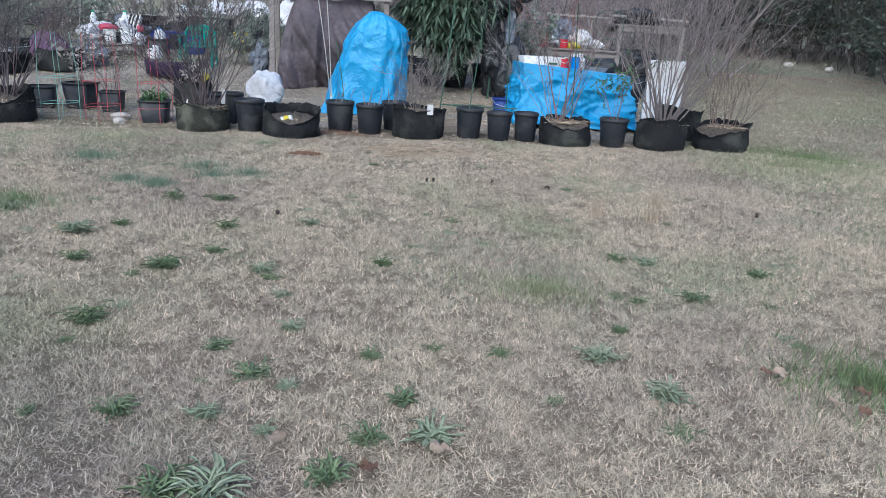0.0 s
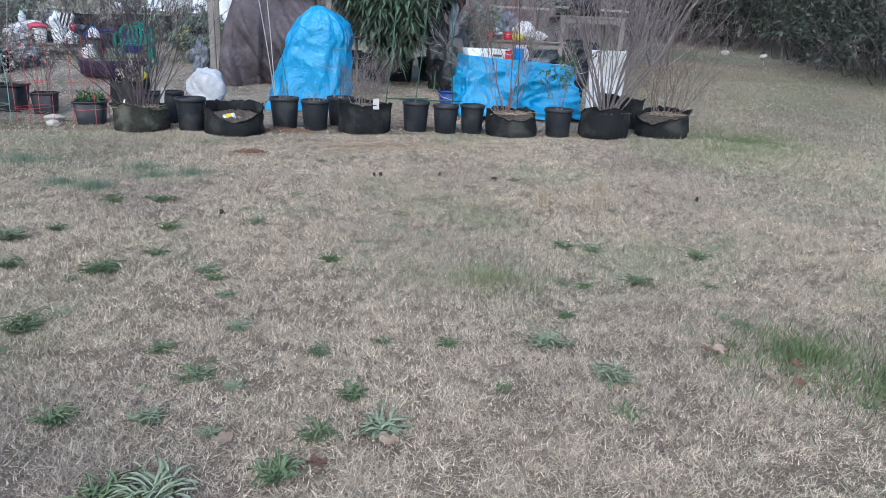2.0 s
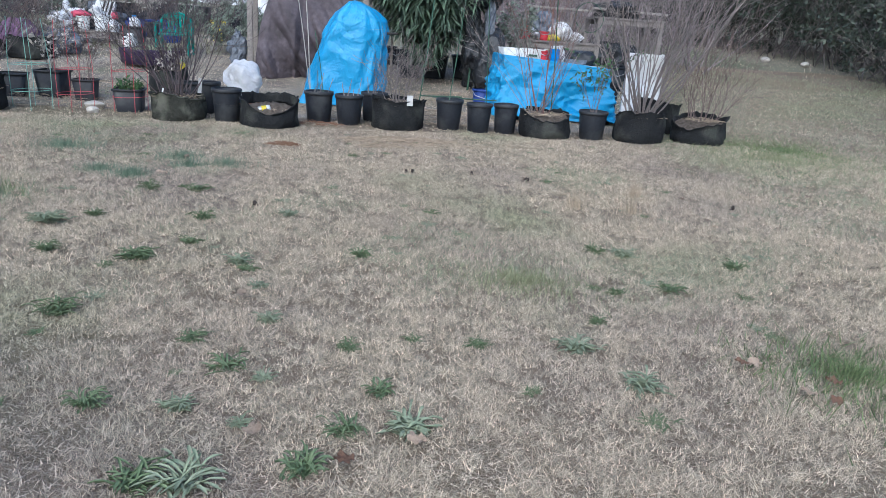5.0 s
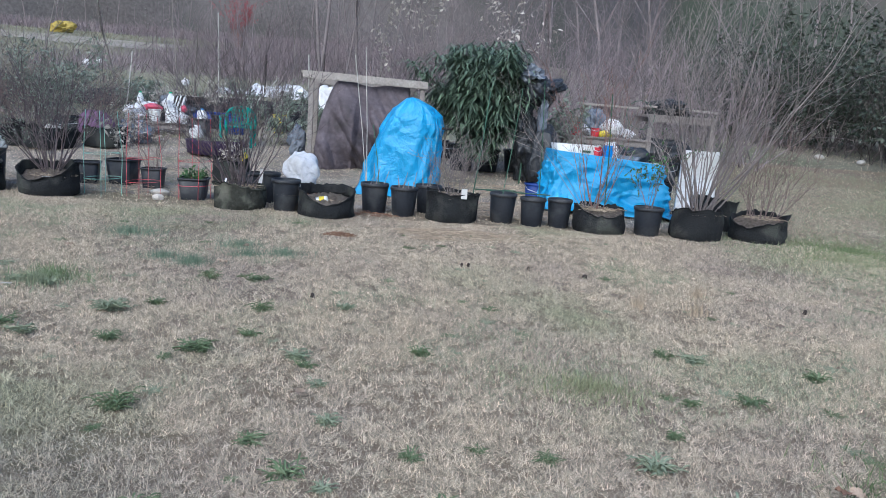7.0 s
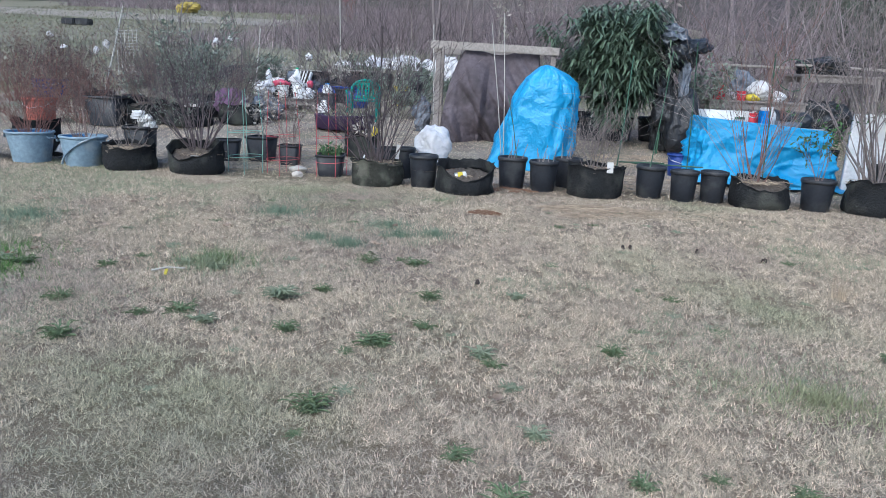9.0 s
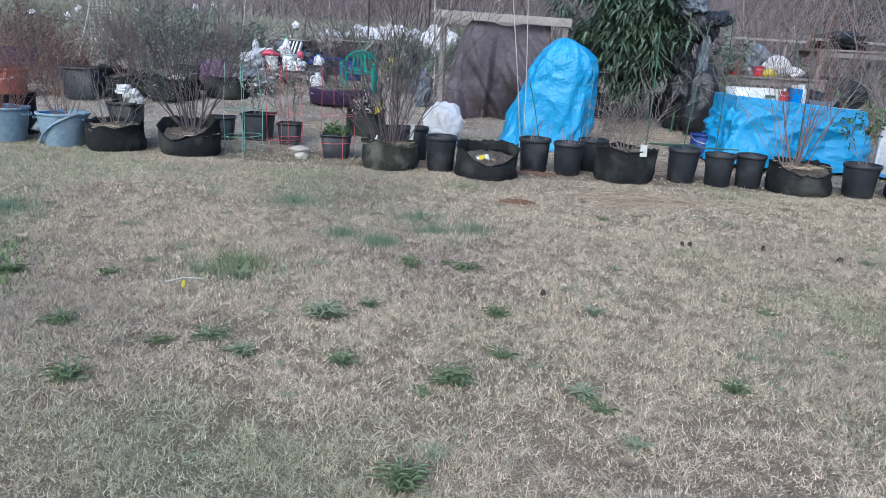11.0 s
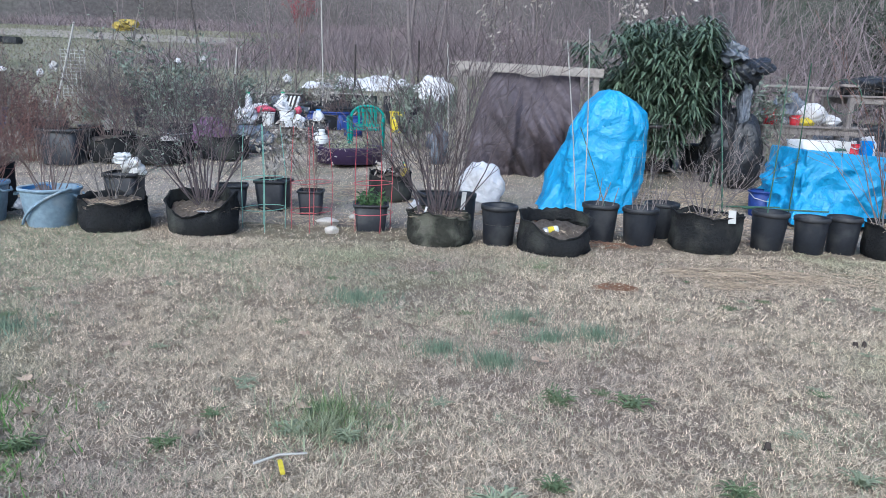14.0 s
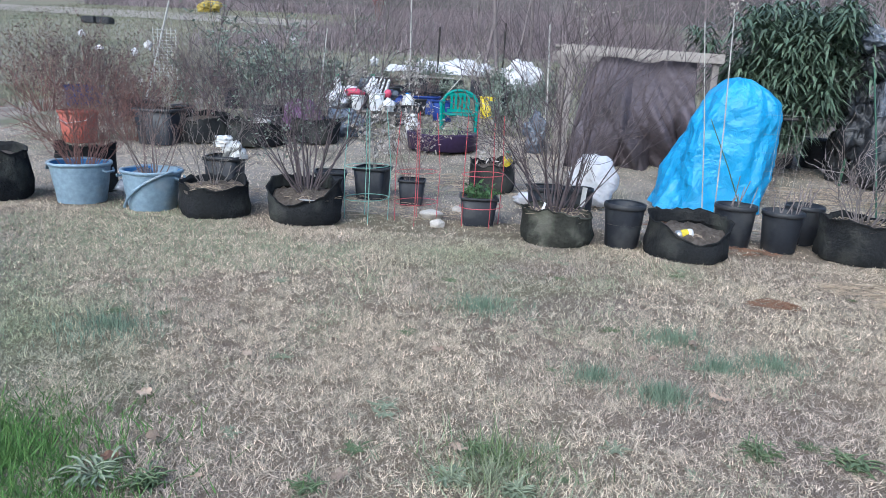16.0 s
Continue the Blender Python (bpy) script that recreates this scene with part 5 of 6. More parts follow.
bottle(-3.70, 10.0, 0.50, 0.075, 0.22, WHITE, BLUE, "white plastic jug with a blue cap", 6, True, "jug")
bucket(-3.30, 10.4, 0.15, 0.28, NAVY, "navy blue plastic bucket behind the jug", seed=21)
tote = thing("storage_tote", G(-3.75, 10.9), "long navy blue plastic storage tote", "storage box", 3)
part("body", lathe("tote_body", [(0.30, 0), (0.34, 0.24), (0.33, 0.24), (0.29, 0.02)], NAVY, 32, 0.003, 1, sy=0.55, square=0.9), tote)
part("rim", lathe("tote_rim", [(0.34, 0.22), (0.36, 0.23), (0.36, 0.25), (0.33, 0.25)], NAVY, 32, 0, 1, sy=0.56, square=0.9), tote)
bucket(-2.72, 10.9, 0.12, 0.30, YELLOW, "yellow plastic bucket on the grass", seed=22)
square_pot(-3.72, 9.72, 0.36, 0.26, "large square black pot behind the jug", 9, turn=5)
h3 = bench(-4.35, 9.9, 1.1, 0.45, 0.18, TIMBER_OLD, "low board shelf covered with garden clutter", 4)
bucket(-4.05, 9.72, 0.10, 0.22, WHITE, "white plastic pail on the shelf", h3, "bucket", "bucket", 23)
bucket(-4.30, 9.75, 0.085, 0.18, WHITE, "white plastic watering pail", h3, "bucket", "bucket", 24)
crumpled("pink_bag", (-4.38, 9.9, h3 + 0.16), (0.12, 0.07, 0.045), PINK, "crumpled pink plastic bag on pails", "plastic bag", 51, 0.4, 0.15, 3)
crumpled("yellow_bag", (-4.62, 9.88, h3 + 0.13), (0.09, 0.06, 0.04), YELLOW, "crumpled yellow plastic bag on the shelf", "plastic bag", 52, 0.4, 0.15, 3)
crumpled("red_pot", (-3.97, 10.0, h3 + 0.16), (0.05, 0.05, 0.05), PINK, "small pink plastic pot on the shelf", "plant pot", 53, 0.2, 0.05, 3)
bottle(-4.18, 10.05, h3 + 0.18, 0.055, 0.26, WHITE, MINT, "white spray bottle with a green cap", 7)
bottle(-4.72, 10.3, h3 + 0.16, 0.05, 0.26, WHITE, MINT, "white bottle with a green top", 8)
for k, (bx_, by_, bz_, s_) in enumerate(((-4.5, 10.1, 0.10, 0.10), (-4.0, 10.2, 0.12, 0.08), (-4.15, 9.85, 0.2, 0.07), (-4.6, 9.75, 0.02, 0.12), (-4.28, 10.2, 0.22, 0.09), (-3.9, 9.7, 0.0, 0.08))):
    crumpled("white_bag", (bx_, by_, h3 + bz_), (s_, s_ * 0.7, s_ * 0.8), (SACK, GREYBAG, SACK)[k % 3], "tangled white plastic bag on the shelf", "plastic bag", 54 + k, 0.7, 0.4, 4)
cw = thing("striped_cloth", (-4.10, 10.0, h3 + 0.16), "black and white striped cloth over the shelf", "cloth")
for k in range(7):
    o = part("stripe", box("stripe", 0.026, 0.10, 0.24, (WHITE, IRON)[k % 2], 0.008), cw)
    o.matrix_basis = pose(-0.08 + 0.027 * k, 0.02 * math.sin(k), 0.0, -18, 14, 0)
crumpled("purple_bag", G(-4.68, 8.75), (0.20, 0.15, 0.20), LILAC, "faded purple cloth bag on the ground", "bag", 61, 0.25, 0.1)
crumpled("grey_cloth", G(-4.25, 8.95), (0.22, 0.14, 0.14), GREYBAG, "grey plastic cloth hanging by the shelf", "plastic sheet", 62, 0.4, 0.2)
grow_bag(-4.98, 7.85, 0.58, 0.26, "wide black felt grow bag in the second row", 63, 0.2, group="bags of the second row")
grow_bag(-4.45, 8.25, 0.52, 0.25, "black felt grow bag in the second row", 64, 0.3, group="bags of the second row")
grow_bag(-5.55, 7.95, 0.50, 0.30, "black felt grow bag among bare shrubs", 65, 0.3, group="bags of the second row")
square_pot(-5.95, 7.75, 0.42, 0.36, "large square dark pot among bare shrubs", 10, turn=3)
bucket(-5.10, 8.9, 0.24, 0.30, PLASTIC, "large black pot in the second row", None, "plant pot", "plant_pot", 26)
bucket(-6.72, 7.75, 0.19, 0.32, ORANGE, "faded orange plastic bucket behind the tubs", seed=25)
bucket(-8.1, 9.9, 0.25, 0.28, NAVY, "dark blue plastic tub among brown shrubs", None, "tub", "plastic_tub", 27)
crumpled("white_bag", (-4.92, 8.1, 0.36), (0.09, 0.03, 0.03), SACK, "white paper strip on a grow bag", "paper", 66, 0.5, 0.25, 3)

second_row = (("dark bare shrub in the second row", BARK_DARK, -5.0, 8.1, 0.3, 12, 0.95, 0.45), ("pale bare shrub in the second row", BARK_PALE, -4.9, 8.15, 0.3, 9, 0.55, 0.7), ("brown bare shrub in the second row", BARK_BROWN, -4.45, 8.5, 0.34, 12, 0.8, 0.5),
              ("red-brown bare shrub behind the tubs", BARK_BROWN, -5.6, 8.2, 0.3, 16, 0.9, 0.6), ("tangled red-brown shrub behind the tubs", BARK_RED, -6.3, 8.0, 0.1, 18, 0.8, 0.8), ("brown twiggy shrub behind the tubs", BARK_BROWN, -6.9, 8.6, 0.2, 18, 1.0, 0.7),
              ("brown twiggy shrub on the slope", BARK_BROWN, -7.6, 9.2, 0.3, 18, 1.1, 0.7), ("red-brown thicket on the slope", BARK_RED, -8.3, 9.4, 0.3, 16, 1.0, 0.8), ("dark twiggy shrub behind the bags", BARK_DARK, -5.9, 9.3, 0.3, 16, 1.2, 0.5),
              ("grey twiggy shrub behind the bags", BARK_GREY, -6.6, 10.4, 0.4, 14, 1.2, 0.5), ("brown twiggy shrub on the rise", BARK_BROWN, -7.4, 11.2, 0.5, 14, 1.2, 0.6), ("pale twiggy shrub on the rise", BARK_PALE, -5.4, 10.6, 0.4, 12, 1.0, 0.5),
              ("dark twiggy shrub on the rise", BARK_DARK, -8.6, 10.9, 0.5, 14, 1.1, 0.7), ("bare shrub beside the shelf", BARK_DARK, -4.9, 9.4, 0.3, 14, 0.9, 0.6))
for k, (lb, mt, sx_, sy_, sz_, ns, hh, oo) in enumerate(second_row):
    shrub(sx_, sy_, float(zg(sx_, sy_)) + (0.2 if k < 4 else 0), lb, mt, 120 + k, ns + (8 if k > 2 else 2), hh * 0.66, 0.0045, oo + 0.15, 2, 0.95, 0.12, 0.7, 0.18, leaf=THICKET if 3 < k < 8 else None, leaf_size=0.028, leaf_per=1)
shrub(-5.35, 9.0, float(zg(-5.35, 9.0)), "tall grey-green leafy shrub behind the bags", BARK_GREY, 140, 14, 0.85, 0.005, 0.45, 2, 0.7, 0.08, leaf=GREYLEAF, leaf_size=0.07, leaf_per=2)
shrub(-5.0, 10.9, float(zg(-5.0, 10.9)), "grey-green leafy shrub beyond the shelf", BARK_GREY, 141, 12, 0.45, 0.005, 0.5, 2, 0.7, 0.08, leaf=GREYLEAF, leaf_size=0.07, leaf_per=2)
for k, (sx_, sy_) in enumerate(((-2.55, 11.6), (-2.1, 11.9), (-3.6, 12.8), (-4.6, 13.2), (-5.8, 13.4), (-2.4, 9.6), (-3.3, 11.8), (-1.9, 12.6))):
    shrub(sx_, sy_, float(zg(sx_, sy_)), "low grey-green leafy garden plant", BARK_GREY, 150 + k, 11, 0.24 + 0.06 * (k % 3), 0.004, 0.7, 2, 0.7, 0.1, leaf=GREYLEAF, leaf_size=0.055, leaf_per=2, name="garden_plant", category="plant")


def planter_box(x, y, w, d, h, label, turn=0):
    ob = thing("planter_box", G(x, y), label, "planter", turn, "black planters of the back bed")
    for nm, sx, sy, px, py in (("side", w, 0.03, 0, -d / 2), ("side", w, 0.03, 0, d / 2), ("end", 0.03, d - 0.034, -w / 2 + 0.016, 0), ("end", 0.03, d - 0.034, w / 2 - 0.016, 0)):
        part(nm, box("planter_" + nm, sx, sy, h, PLASTIC, 0.004), ob).location = (px, py, 0)
    part("soil", box("planter_soil", w - 0.07, d - 0.04, h * 0.8, SOIL, 0), ob)


planter_box(-4.95, 12.6, 1.0, 0.5, 0.30, "long black planter box on the slope", 3)
planter_box(-3.75, 12.9, 0.9, 0.5, 0.30, "black planter box before the white sheets", -2)
planter_box(-2.85, 13.0, 0.6, 0.45, 0.28, "short black planter box on the slope", 4)
planter_box(-6.3, 12.8, 1.0, 0.5, 0.30, "black planter box beside a sapling", 2)
plank((-5.4, 12.3, 0.90), (-4.45, 12.3, 0.89), 0.12, 0.02, STAKE_W, "pale board lying on a planter box")
plank((-4.1, 12.62, 0.93), (-3.4, 12.62, 0.925), 0.10, 0.02, STAKE_W, "pale board lying on a planter")


def sheet(x, y, w, d, seed, label):
    """Frost cloth thrown over plants."""
    verts, faces, n = [], [], 36
    for i in range(n + 1):
        for k in range(n + 1):
            u, v = i / n - 0.5, k / n - 0.5
            px, py = x + w * u, y + d * v
            e = max(0, 1 - (2 * max(abs(u), abs(v))) ** 4)
            hgt = 0.10 * e + e * 0.30 * max(0, noise.noise(Vector((px * 2.2, py * 2.2, seed)))) + 0.05 * noise.noise(Vector((px * 6, py * 6, seed)))
            verts.append((px + 0.1 * noise.noise(Vector((v * 4, seed, 0))), py + 0.1 * noise.noise(Vector((u * 4, 0, seed))), float(zg(px, py)) + 0.02 + max(0, hgt)))
    w1 = n + 1
    for i in range(n):
        for k in range(n):
            faces.append((i * w1 + k, (i + 1) * w1 + k, (i + 1) * w1 + k + 1, i * w1 + k + 1))
    tagged(new("frost_cloth", mesh_from("frost_cloth", verts, faces, SACK)), label, "cloth", "white covers in the bed")


sheet(-4.0, 17.5, 1.9, 2.0, 1, "white frost cloth spread over the far bed")
sheet(-5.15, 17.0, 0.6, 0.7, 3, "small white cover in the far bed")
crumpled("white_cloth", G(-2.33, 13.9), (0.27, 0.25, 0.28), SACK, "white cloth heaped over plants in the bed", "cloth", 72, 0.5, 0.2)
crumpled("foil_bag", G(-2.07, 8.7), (0.10, 0.08, 0.20), GREYBAG, "grey foil bag beside the timber frame", "plastic bag", 73, 0.5, 0.25)
for px, py, top in ((-4.21, 16.6, 2.0), (-2.77, 16.2, 2.1)):
    stake((px, py, float(zg(px, py)) - 0.05), (px + 0.02, py, top), 0.022, IRON, "dark iron fence post in the field", "fence_post")
stake((-4.05, 12.1, 0.5), (-4.07, 12.1, 2.35), 0.012, STAKE_W, "tall pale rod among the planters", "rod")
stake((-1.95, 9.0, 0.2), (-2.0, 9.0, 1.55), 0.012, STAKE_W, "pale rod beside the timber frame", "rod")
stake((-7.4, 10.2, 0.4), (-7.1, 10.4, 1.75), 0.014, STAKE_W, "pale leaning board among brown shrubs", "rod")
stake((-3.6, 11.2, 0.4), (-2.9, 11.6, 1.3), 0.008, STAKE_W, "pale leaning cane by the chair", "rod")
stake((-5.1, 10.6, 0.3), (-4.95, 10.6, 1.5), 0.010, STAKE_W, "pale upright cane by the shelf", "rod")


def sapling(x, y, height, seed, label, lean=0.0, leafy=False):
    r, tips = np.random.default_rng(seed), []
    ob = thing("sapling", G(x, y), label, "tree", 0, "bare saplings")
    T = Tubes()
    grow(T, r, (0, 0, -0.05), (lean, 0, 1), height, 0.020, 2, 0.12, 0.04, 0.85, 0.6, 8, 5, tips, 0.5)
    part("trunk", T.mesh("sapling_trunk", BARK_GREY), ob)
    if leafy:
        part("foliage", leaves_mesh("dry_foliage", tips, PALELEAF, r, 0.10, 0.45, 1, 0.8), ob, "pale dry leaves still hanging")


for k, (sx_, sy_, hh, ln) in enumerate(((-6.15, 13.0, 2.6, -0.1), (-5.3, 13.6, 2.4, 0.15), (-4.6, 12.4, 1.8, 0.1), (-7.9, 13.5, 2.4, 0.0), (-3.3, 15.0, 2.2, 0.0), (-1.4, 14.0, 2.6, 0.1), (-0.4, 14.4, 2.8, -0.1), (1.2, 14.2, 2.6, 0.05))):
    sapling(sx_, sy_, hh, 400 + k, "slim pale bare sapling in the garden", ln, k > 4)


def crate_panel():
    ob = thing("wire_crate", G(-8.6, 13.0), "white wire shelf standing among shrubs", "wire shelf", 5)
    for k in range(6):
        part("upright", box("upright", 0.012, 0.012, 0.9, STAKE_W, 0.002), ob).location = (-0.2 + 0.08 * k, 0, 0)
    for k in range(14):
        part("bar", box("bar", 0.44, 0.010, 0.012, STAKE_W, 0.002), ob).location = (0, 0.012, 0.08 + 0.06 * k)


crate_panel()
# white flower heads and scraps caught among the far shrubs
for k in range(9):
    r_ = np.random.default_rng(500 + k)
    fx, fy = r_.uniform(-9.5, -4.6), r_.uniform(9.5, 13.5)
    crumpled("white_scrap", G(fx, fy, r_.uniform(0.3, 1.0)), (0.025 + 0.03 * r_.random(), 0.02, 0.02 + 0.03 * r_.random()), SACK, "white plastic scrap caught in bare twigs", "plastic scrap", 80 + k, 0.9, 0.6, 3, flat=False)

# far field: sand track, yellow cover, dark bins, red bush
V, F = [], []
for k in range(25):
    u = k / 24
    for s in (0, 1):
        px, py = -60 + 48 * u, 30 + 3 * math.sin(u * 3) + s * 5
        V.append((px, py, float(zg(px, py)) + 0.03))
for k in range(24):
    F.append((2 * k, 2 * k + 2, 2 * k + 3, 2 * k + 1))
tagged(new("sand_track", mesh_from("sand_track", V, F, SAND)), "pale sandy track across the field", "track", kind="structure")
crumpled("yellow_cover", G(-20.0, 39.0), (0.55, 0.40, 0.30), mat("yellow_canvas", (0.46, 0.36, 0.09), (0.30, 0.235, 0.07), stain=(0.12, 0.10, 0.04)), "yellow cover thrown over a machine far off", "cover", 91, 0.5, 0.2)
for k, bx_ in enumerate((-19.3, -18.7)):
    single("dark_bin", box("dark_bin", 0.55, 0.45, 0.26, PLASTIC, 0.04), G(bx_, 27.2), "low dark bin on the far grass", "bin", 6 * k)
shrub(-9.8, 36.0, float(zg(-9.8, 36.0)), "red-leaved bush before the far wood", BARK_RED, 160, 10, 2.2, 0.02, 0.25, 2, 0.8, 0.2, leaf=mat("red_leaf", (0.30, 0.07, 0.085), (0.22, 0.06, 0.07)), leaf_size=0.11, leaf_per=2, name="red_bush", category="bush")


# more potted plants up the slope
pots = np.random.default_rng(33)
for k in range(30):
    px, py = pots.uniform(-7.6, -2.3), pots.uniform(8.8, 13.8)
    if abs(px + 3.0) < 0.6 and py < 10.6 or (abs(px + 4.3) < 0.8 and py < 10.6):
        continue
    d_ = pots.uniform(0.26, 0.44)
    plastic_pot(px, py, d_, d_ * 0.75, "black plastic pot in the back beds", 200 + k, 0.04, "pots of the back beds")
    kind_ = k % 4
    shrub(px, py + d_ * 0.4, float(zg(px, py + d_ * 0.4)) + d_ * 0.6, ("bare dark potted shrub up the slope", "withered pale potted plant up the slope", "brown twiggy potted plant up the slope", "grey-green potted plant up the slope")[kind_],
          (BARK_DARK, BARK_GREY, BARK_BROWN, BARK_GREY)[kind_], 600 + k, 10, pots.uniform(0.16, 0.38), 0.004, 0.5, 2, 0.75, 0.06, leaf=(None, PALELEAF, None, GREYLEAF)[kind_], leaf_size=0.045, leaf_per=1, name="potted_plant", category="plant")


# ---- weeds, tufts, leaves and litter on the lawn ----
def rosette_mesh(seed, leaves=16, size=0.07, up=0.35, width=0.016, material=None):
    """A flat weed: narrow leaves folded along the middle, arching out from one root."""
    r = np.random.default_rng(seed)
    verts, faces, crown = [], [], []
    for k in range(leaves):
        a = 2.4 * k + r.normal() * 0.5
        L = size * (0.35 + 0.85 * r.random())
        w = width * (0.7 + 0.6 * r.random())
        rise = up * (0.4 + 1.6 * r.random())
        root = Vector((r.normal() * size * 0.3, r.normal() * size * 0.3, 0.0))
        h, q = Vector((math.cos(a), math.sin(a), 0)), Vector((-math.sin(a), math.cos(a), 0))
        verts.append(root + Vector((0, 0, 0.006)))
        o = len(verts)
        crown.append(o - 1)
        for t, ww in ((0.2, 0.5), (0.5, 0.9), (0.75, 1.0), (1.0, 0.05)):
            c = root + h * L * t + Vector((0, 0, 0.008 + L * rise * math.sin(min(1.0, t * 1.1) * 2.2)))
            verts += [c - q * w * ww * 0.5 + Vector((0, 0, 0.003)), c, c + q * w * ww * 0.5 + Vector((0, 0, 0.003))]
        faces += [(o - 1, o + 1, o), (o - 1, o + 2, o + 1)]
        for i in range(3):
            for j in range(2):
                b = o + i * 3 + j
                faces.append((b, b + 1, b + 4, b + 3))
    # the leaf bases meet in one crown at the root
    verts.append(Vector((0, 0, 0.002)))
    for k in range(leaves):
        faces.append((len(verts) - 1, crown[k], crown[k - 1]))
    return mesh_from("rosette", verts, faces, material)


ROSETTES = [rosette_mesh(k, 46 + 9 * (k % 3), 0.044 + 0.008 * (k % 4), 0.18 + 0.09 * (k % 3), 0.0055 + 0.0015 * (k % 2), (WEED, WEED_PALE, WEED)[k % 3]) for k in range(9)]
FAINT = [rosette_mesh(30 + k, 15 + 4 * k, 0.060, 0.14, 0.008, WEED_PALE) for k in range(4)]
WEEDS_NEAR = ((-0.4, 0.9, 1.3), (-0.34, 0.73, 1.5), (-0.48, 0.73, 1.0), (-0.79, 1.05, 1.1), (-0.86, 0.84, 1.3), (-1.06, 0.86, 1.1), (-0.12, 1.15, 0.9), (0.16, 1.13, 1.2), (-0.45, 1.92, 1.2), (-0.85, 1.76, 1.1), (-0.79, 1.6, 0.9), (-1.33, 1.37, 1.3), (-0.91, 1.21, 0.9), (-0.72, 1.33, 1.2), (-0.48, 1.14, 0.8),
              (-0.3, 1.19, 0.7), (0.28, 0.91, 1.2), (0.29, 1.32, 0.9), (0.45, 1.59, 1.0), (0.64, 2.03, 1.3), (0.53, 2.08, 1.0), (0.67, 1.63, 1.1), (-0.71, 0.77, 0.9), (-0.56, 0.6, 1.2), (-0.87, 0.57, 1.5), (-0.78, 0.56, 1.4), (-1.23, 1.85, 1.2), (-1.26, 0.86, 0.7))
WEEDS_LATER = ((-0.69, 0.98, 0.8), (-2.5, 2.0, 1.2), (-2.01, 1.99, 1.2), (-1.88, 1.89, 1.5), (-1.58, 1.9, 1.1), (-2.14, 1.92, 0.9), (-1.72, 2.25, 1.4), (-1.58, 2.36, 1.1), (-1.11, 2.04, 1.2), (-0.78, 2.44, 1.1), (-1.13, 2.35, 1.1), (-1.26, 1.86, 1.4), (-0.89, 1.82, 1.5), (-2.26, 1.66, 1.3), (-2.61, 2.49, 1.1), (-3.1, 2.45, 1.4),
               (-2.97, 2.44, 1.4), (-2.24, 2.74, 1.2), (-2.29, 2.59, 1.2), (-1.5, 2.87, 1.2), (-1.27, 2.85, 1.3), (-2.13, 2.56, 1.4), (1.05, 1.88, 1.1), (-0.12, 2.58, 0.9), (-1.74, 2.26, 1.1))
for k, (wx, wy, s) in enumerate(WEEDS_NEAR + WEEDS_LATER):
    o = single("lawn_weed", ROSETTES[k % 9], G(wx, wy, 0.0), "low green weed flat in dead grass", "weed", k * 67 % 360, "weeds in the lawn")
    o.scale = (s * 0.72, s * 0.68, s * 0.75)
more = np.random.default_rng(21)
for k in range(170):
    wx, wy = more.uniform(-4.5, 3.0), 0.7 + 4.2 * more.random()
    o = single("lawn_weed", FAINT[k % 4] if k % 3 else ROSETTES[k % 9], G(wx, wy, 0.0), "small faint weed in dead grass", "weed", k * 41 % 360, "weeds in the lawn")
    q = more.uniform(0.35, 0.8)
    o.scale = (q, q * more.uniform(0.7, 1.0), 0.5 * q + 0.1)


def tuft(name, x, y, rad, n, h, material, label, w=0.004, lean=0.8):
    a, q = rng.uniform(0, 6.28, n), np.abs(rng.normal(0, 0.5, n)) * rad
    px, py = x + q * np.cos(a) * 1.3, y + q * np.sin(a)
    tagged(new(name, blades(name, px, py, h * rng.uniform(0.35, 1.1, n), np.full(n, w), material, lean)), label, "grass tuft", kind="stuff")


OLIVE = mat("olive_grass", (0.25, 0.265, 0.15), (0.32, 0.32, 0.20), scale=2, bump=0, rnd="island", amount=0.4, world_space=True)
LUSH = mat("lush_grass", (0.10, 0.20, 0.05), (0.15, 0.25, 0.075), scale=2, bump=0, rnd="island", amount=0.45, world_space=True)
BLUISH = mat("blue_green_grass", (0.17, 0.24, 0.17), (0.22, 0.27, 0.19), scale=2, bump=0, rnd="island", amount=0.35, world_space=True)
tuft("grass_tuft", 0.13, 1.69, 0.26, 1500, 0.045, OLIVE, "olive tuft of living grass in the lawn")
tuft("grass_tuft", 0.92, 1.0, 0.30, 1500, 0.06, GREEN, "bright green tuft of long grass")
tuft("grass_tuft", 1.05, 0.78, 0.24, 900, 0.06, GREEN, "green tuft of long grass beside another")
tuft("grass_tuft", 3.3, 5.1, 1.0, 6500, 0.03, GREEN, "green patch of grass beyond the last bag", 0.006)
tuft("grass_tuft", 2.9, 4.6, 0.8, 2200, 0.05, OLIVE, "olive patch of thin grass", 0.006)
tuft("grass_tuft", -3.42, 2.48, 0.32, 5200, 0.06, LUSH, "bright green patch of thick grass")
tuft("grass_tuft", -3.1, 2.28, 0.22, 1700, 0.055, LUSH, "green patch edge of thick grass")
tuft("grass_tuft", -2.2, 2.62, 0.24, 700, 0.07, GREYGRASS, "grey-green tuft of grass")
tuft("grass_tuft", -2.18, 2.7, 0.16, 260, 0.08, GREEN, "green tuft of grass by a yellow tag")
for tx, ty, tr in ((-1.69, 3.2, 0.12), (-1.68, 3.18, 0.09), (-1.89, 3.3, 0.10), (-1.45, 3.45, 0.10), (-1.55, 3.7, 0.14), (-1.25, 3.5, 0.14), (-2.3, 3.9, 0.18), (-3.6, 3.3, 0.25)):
    tuft("grass_tuft", tx, ty, tr, int(3600 * tr), 0.06, BLUISH, "blue-green tuft of fine grass", 0.003, 0.5)


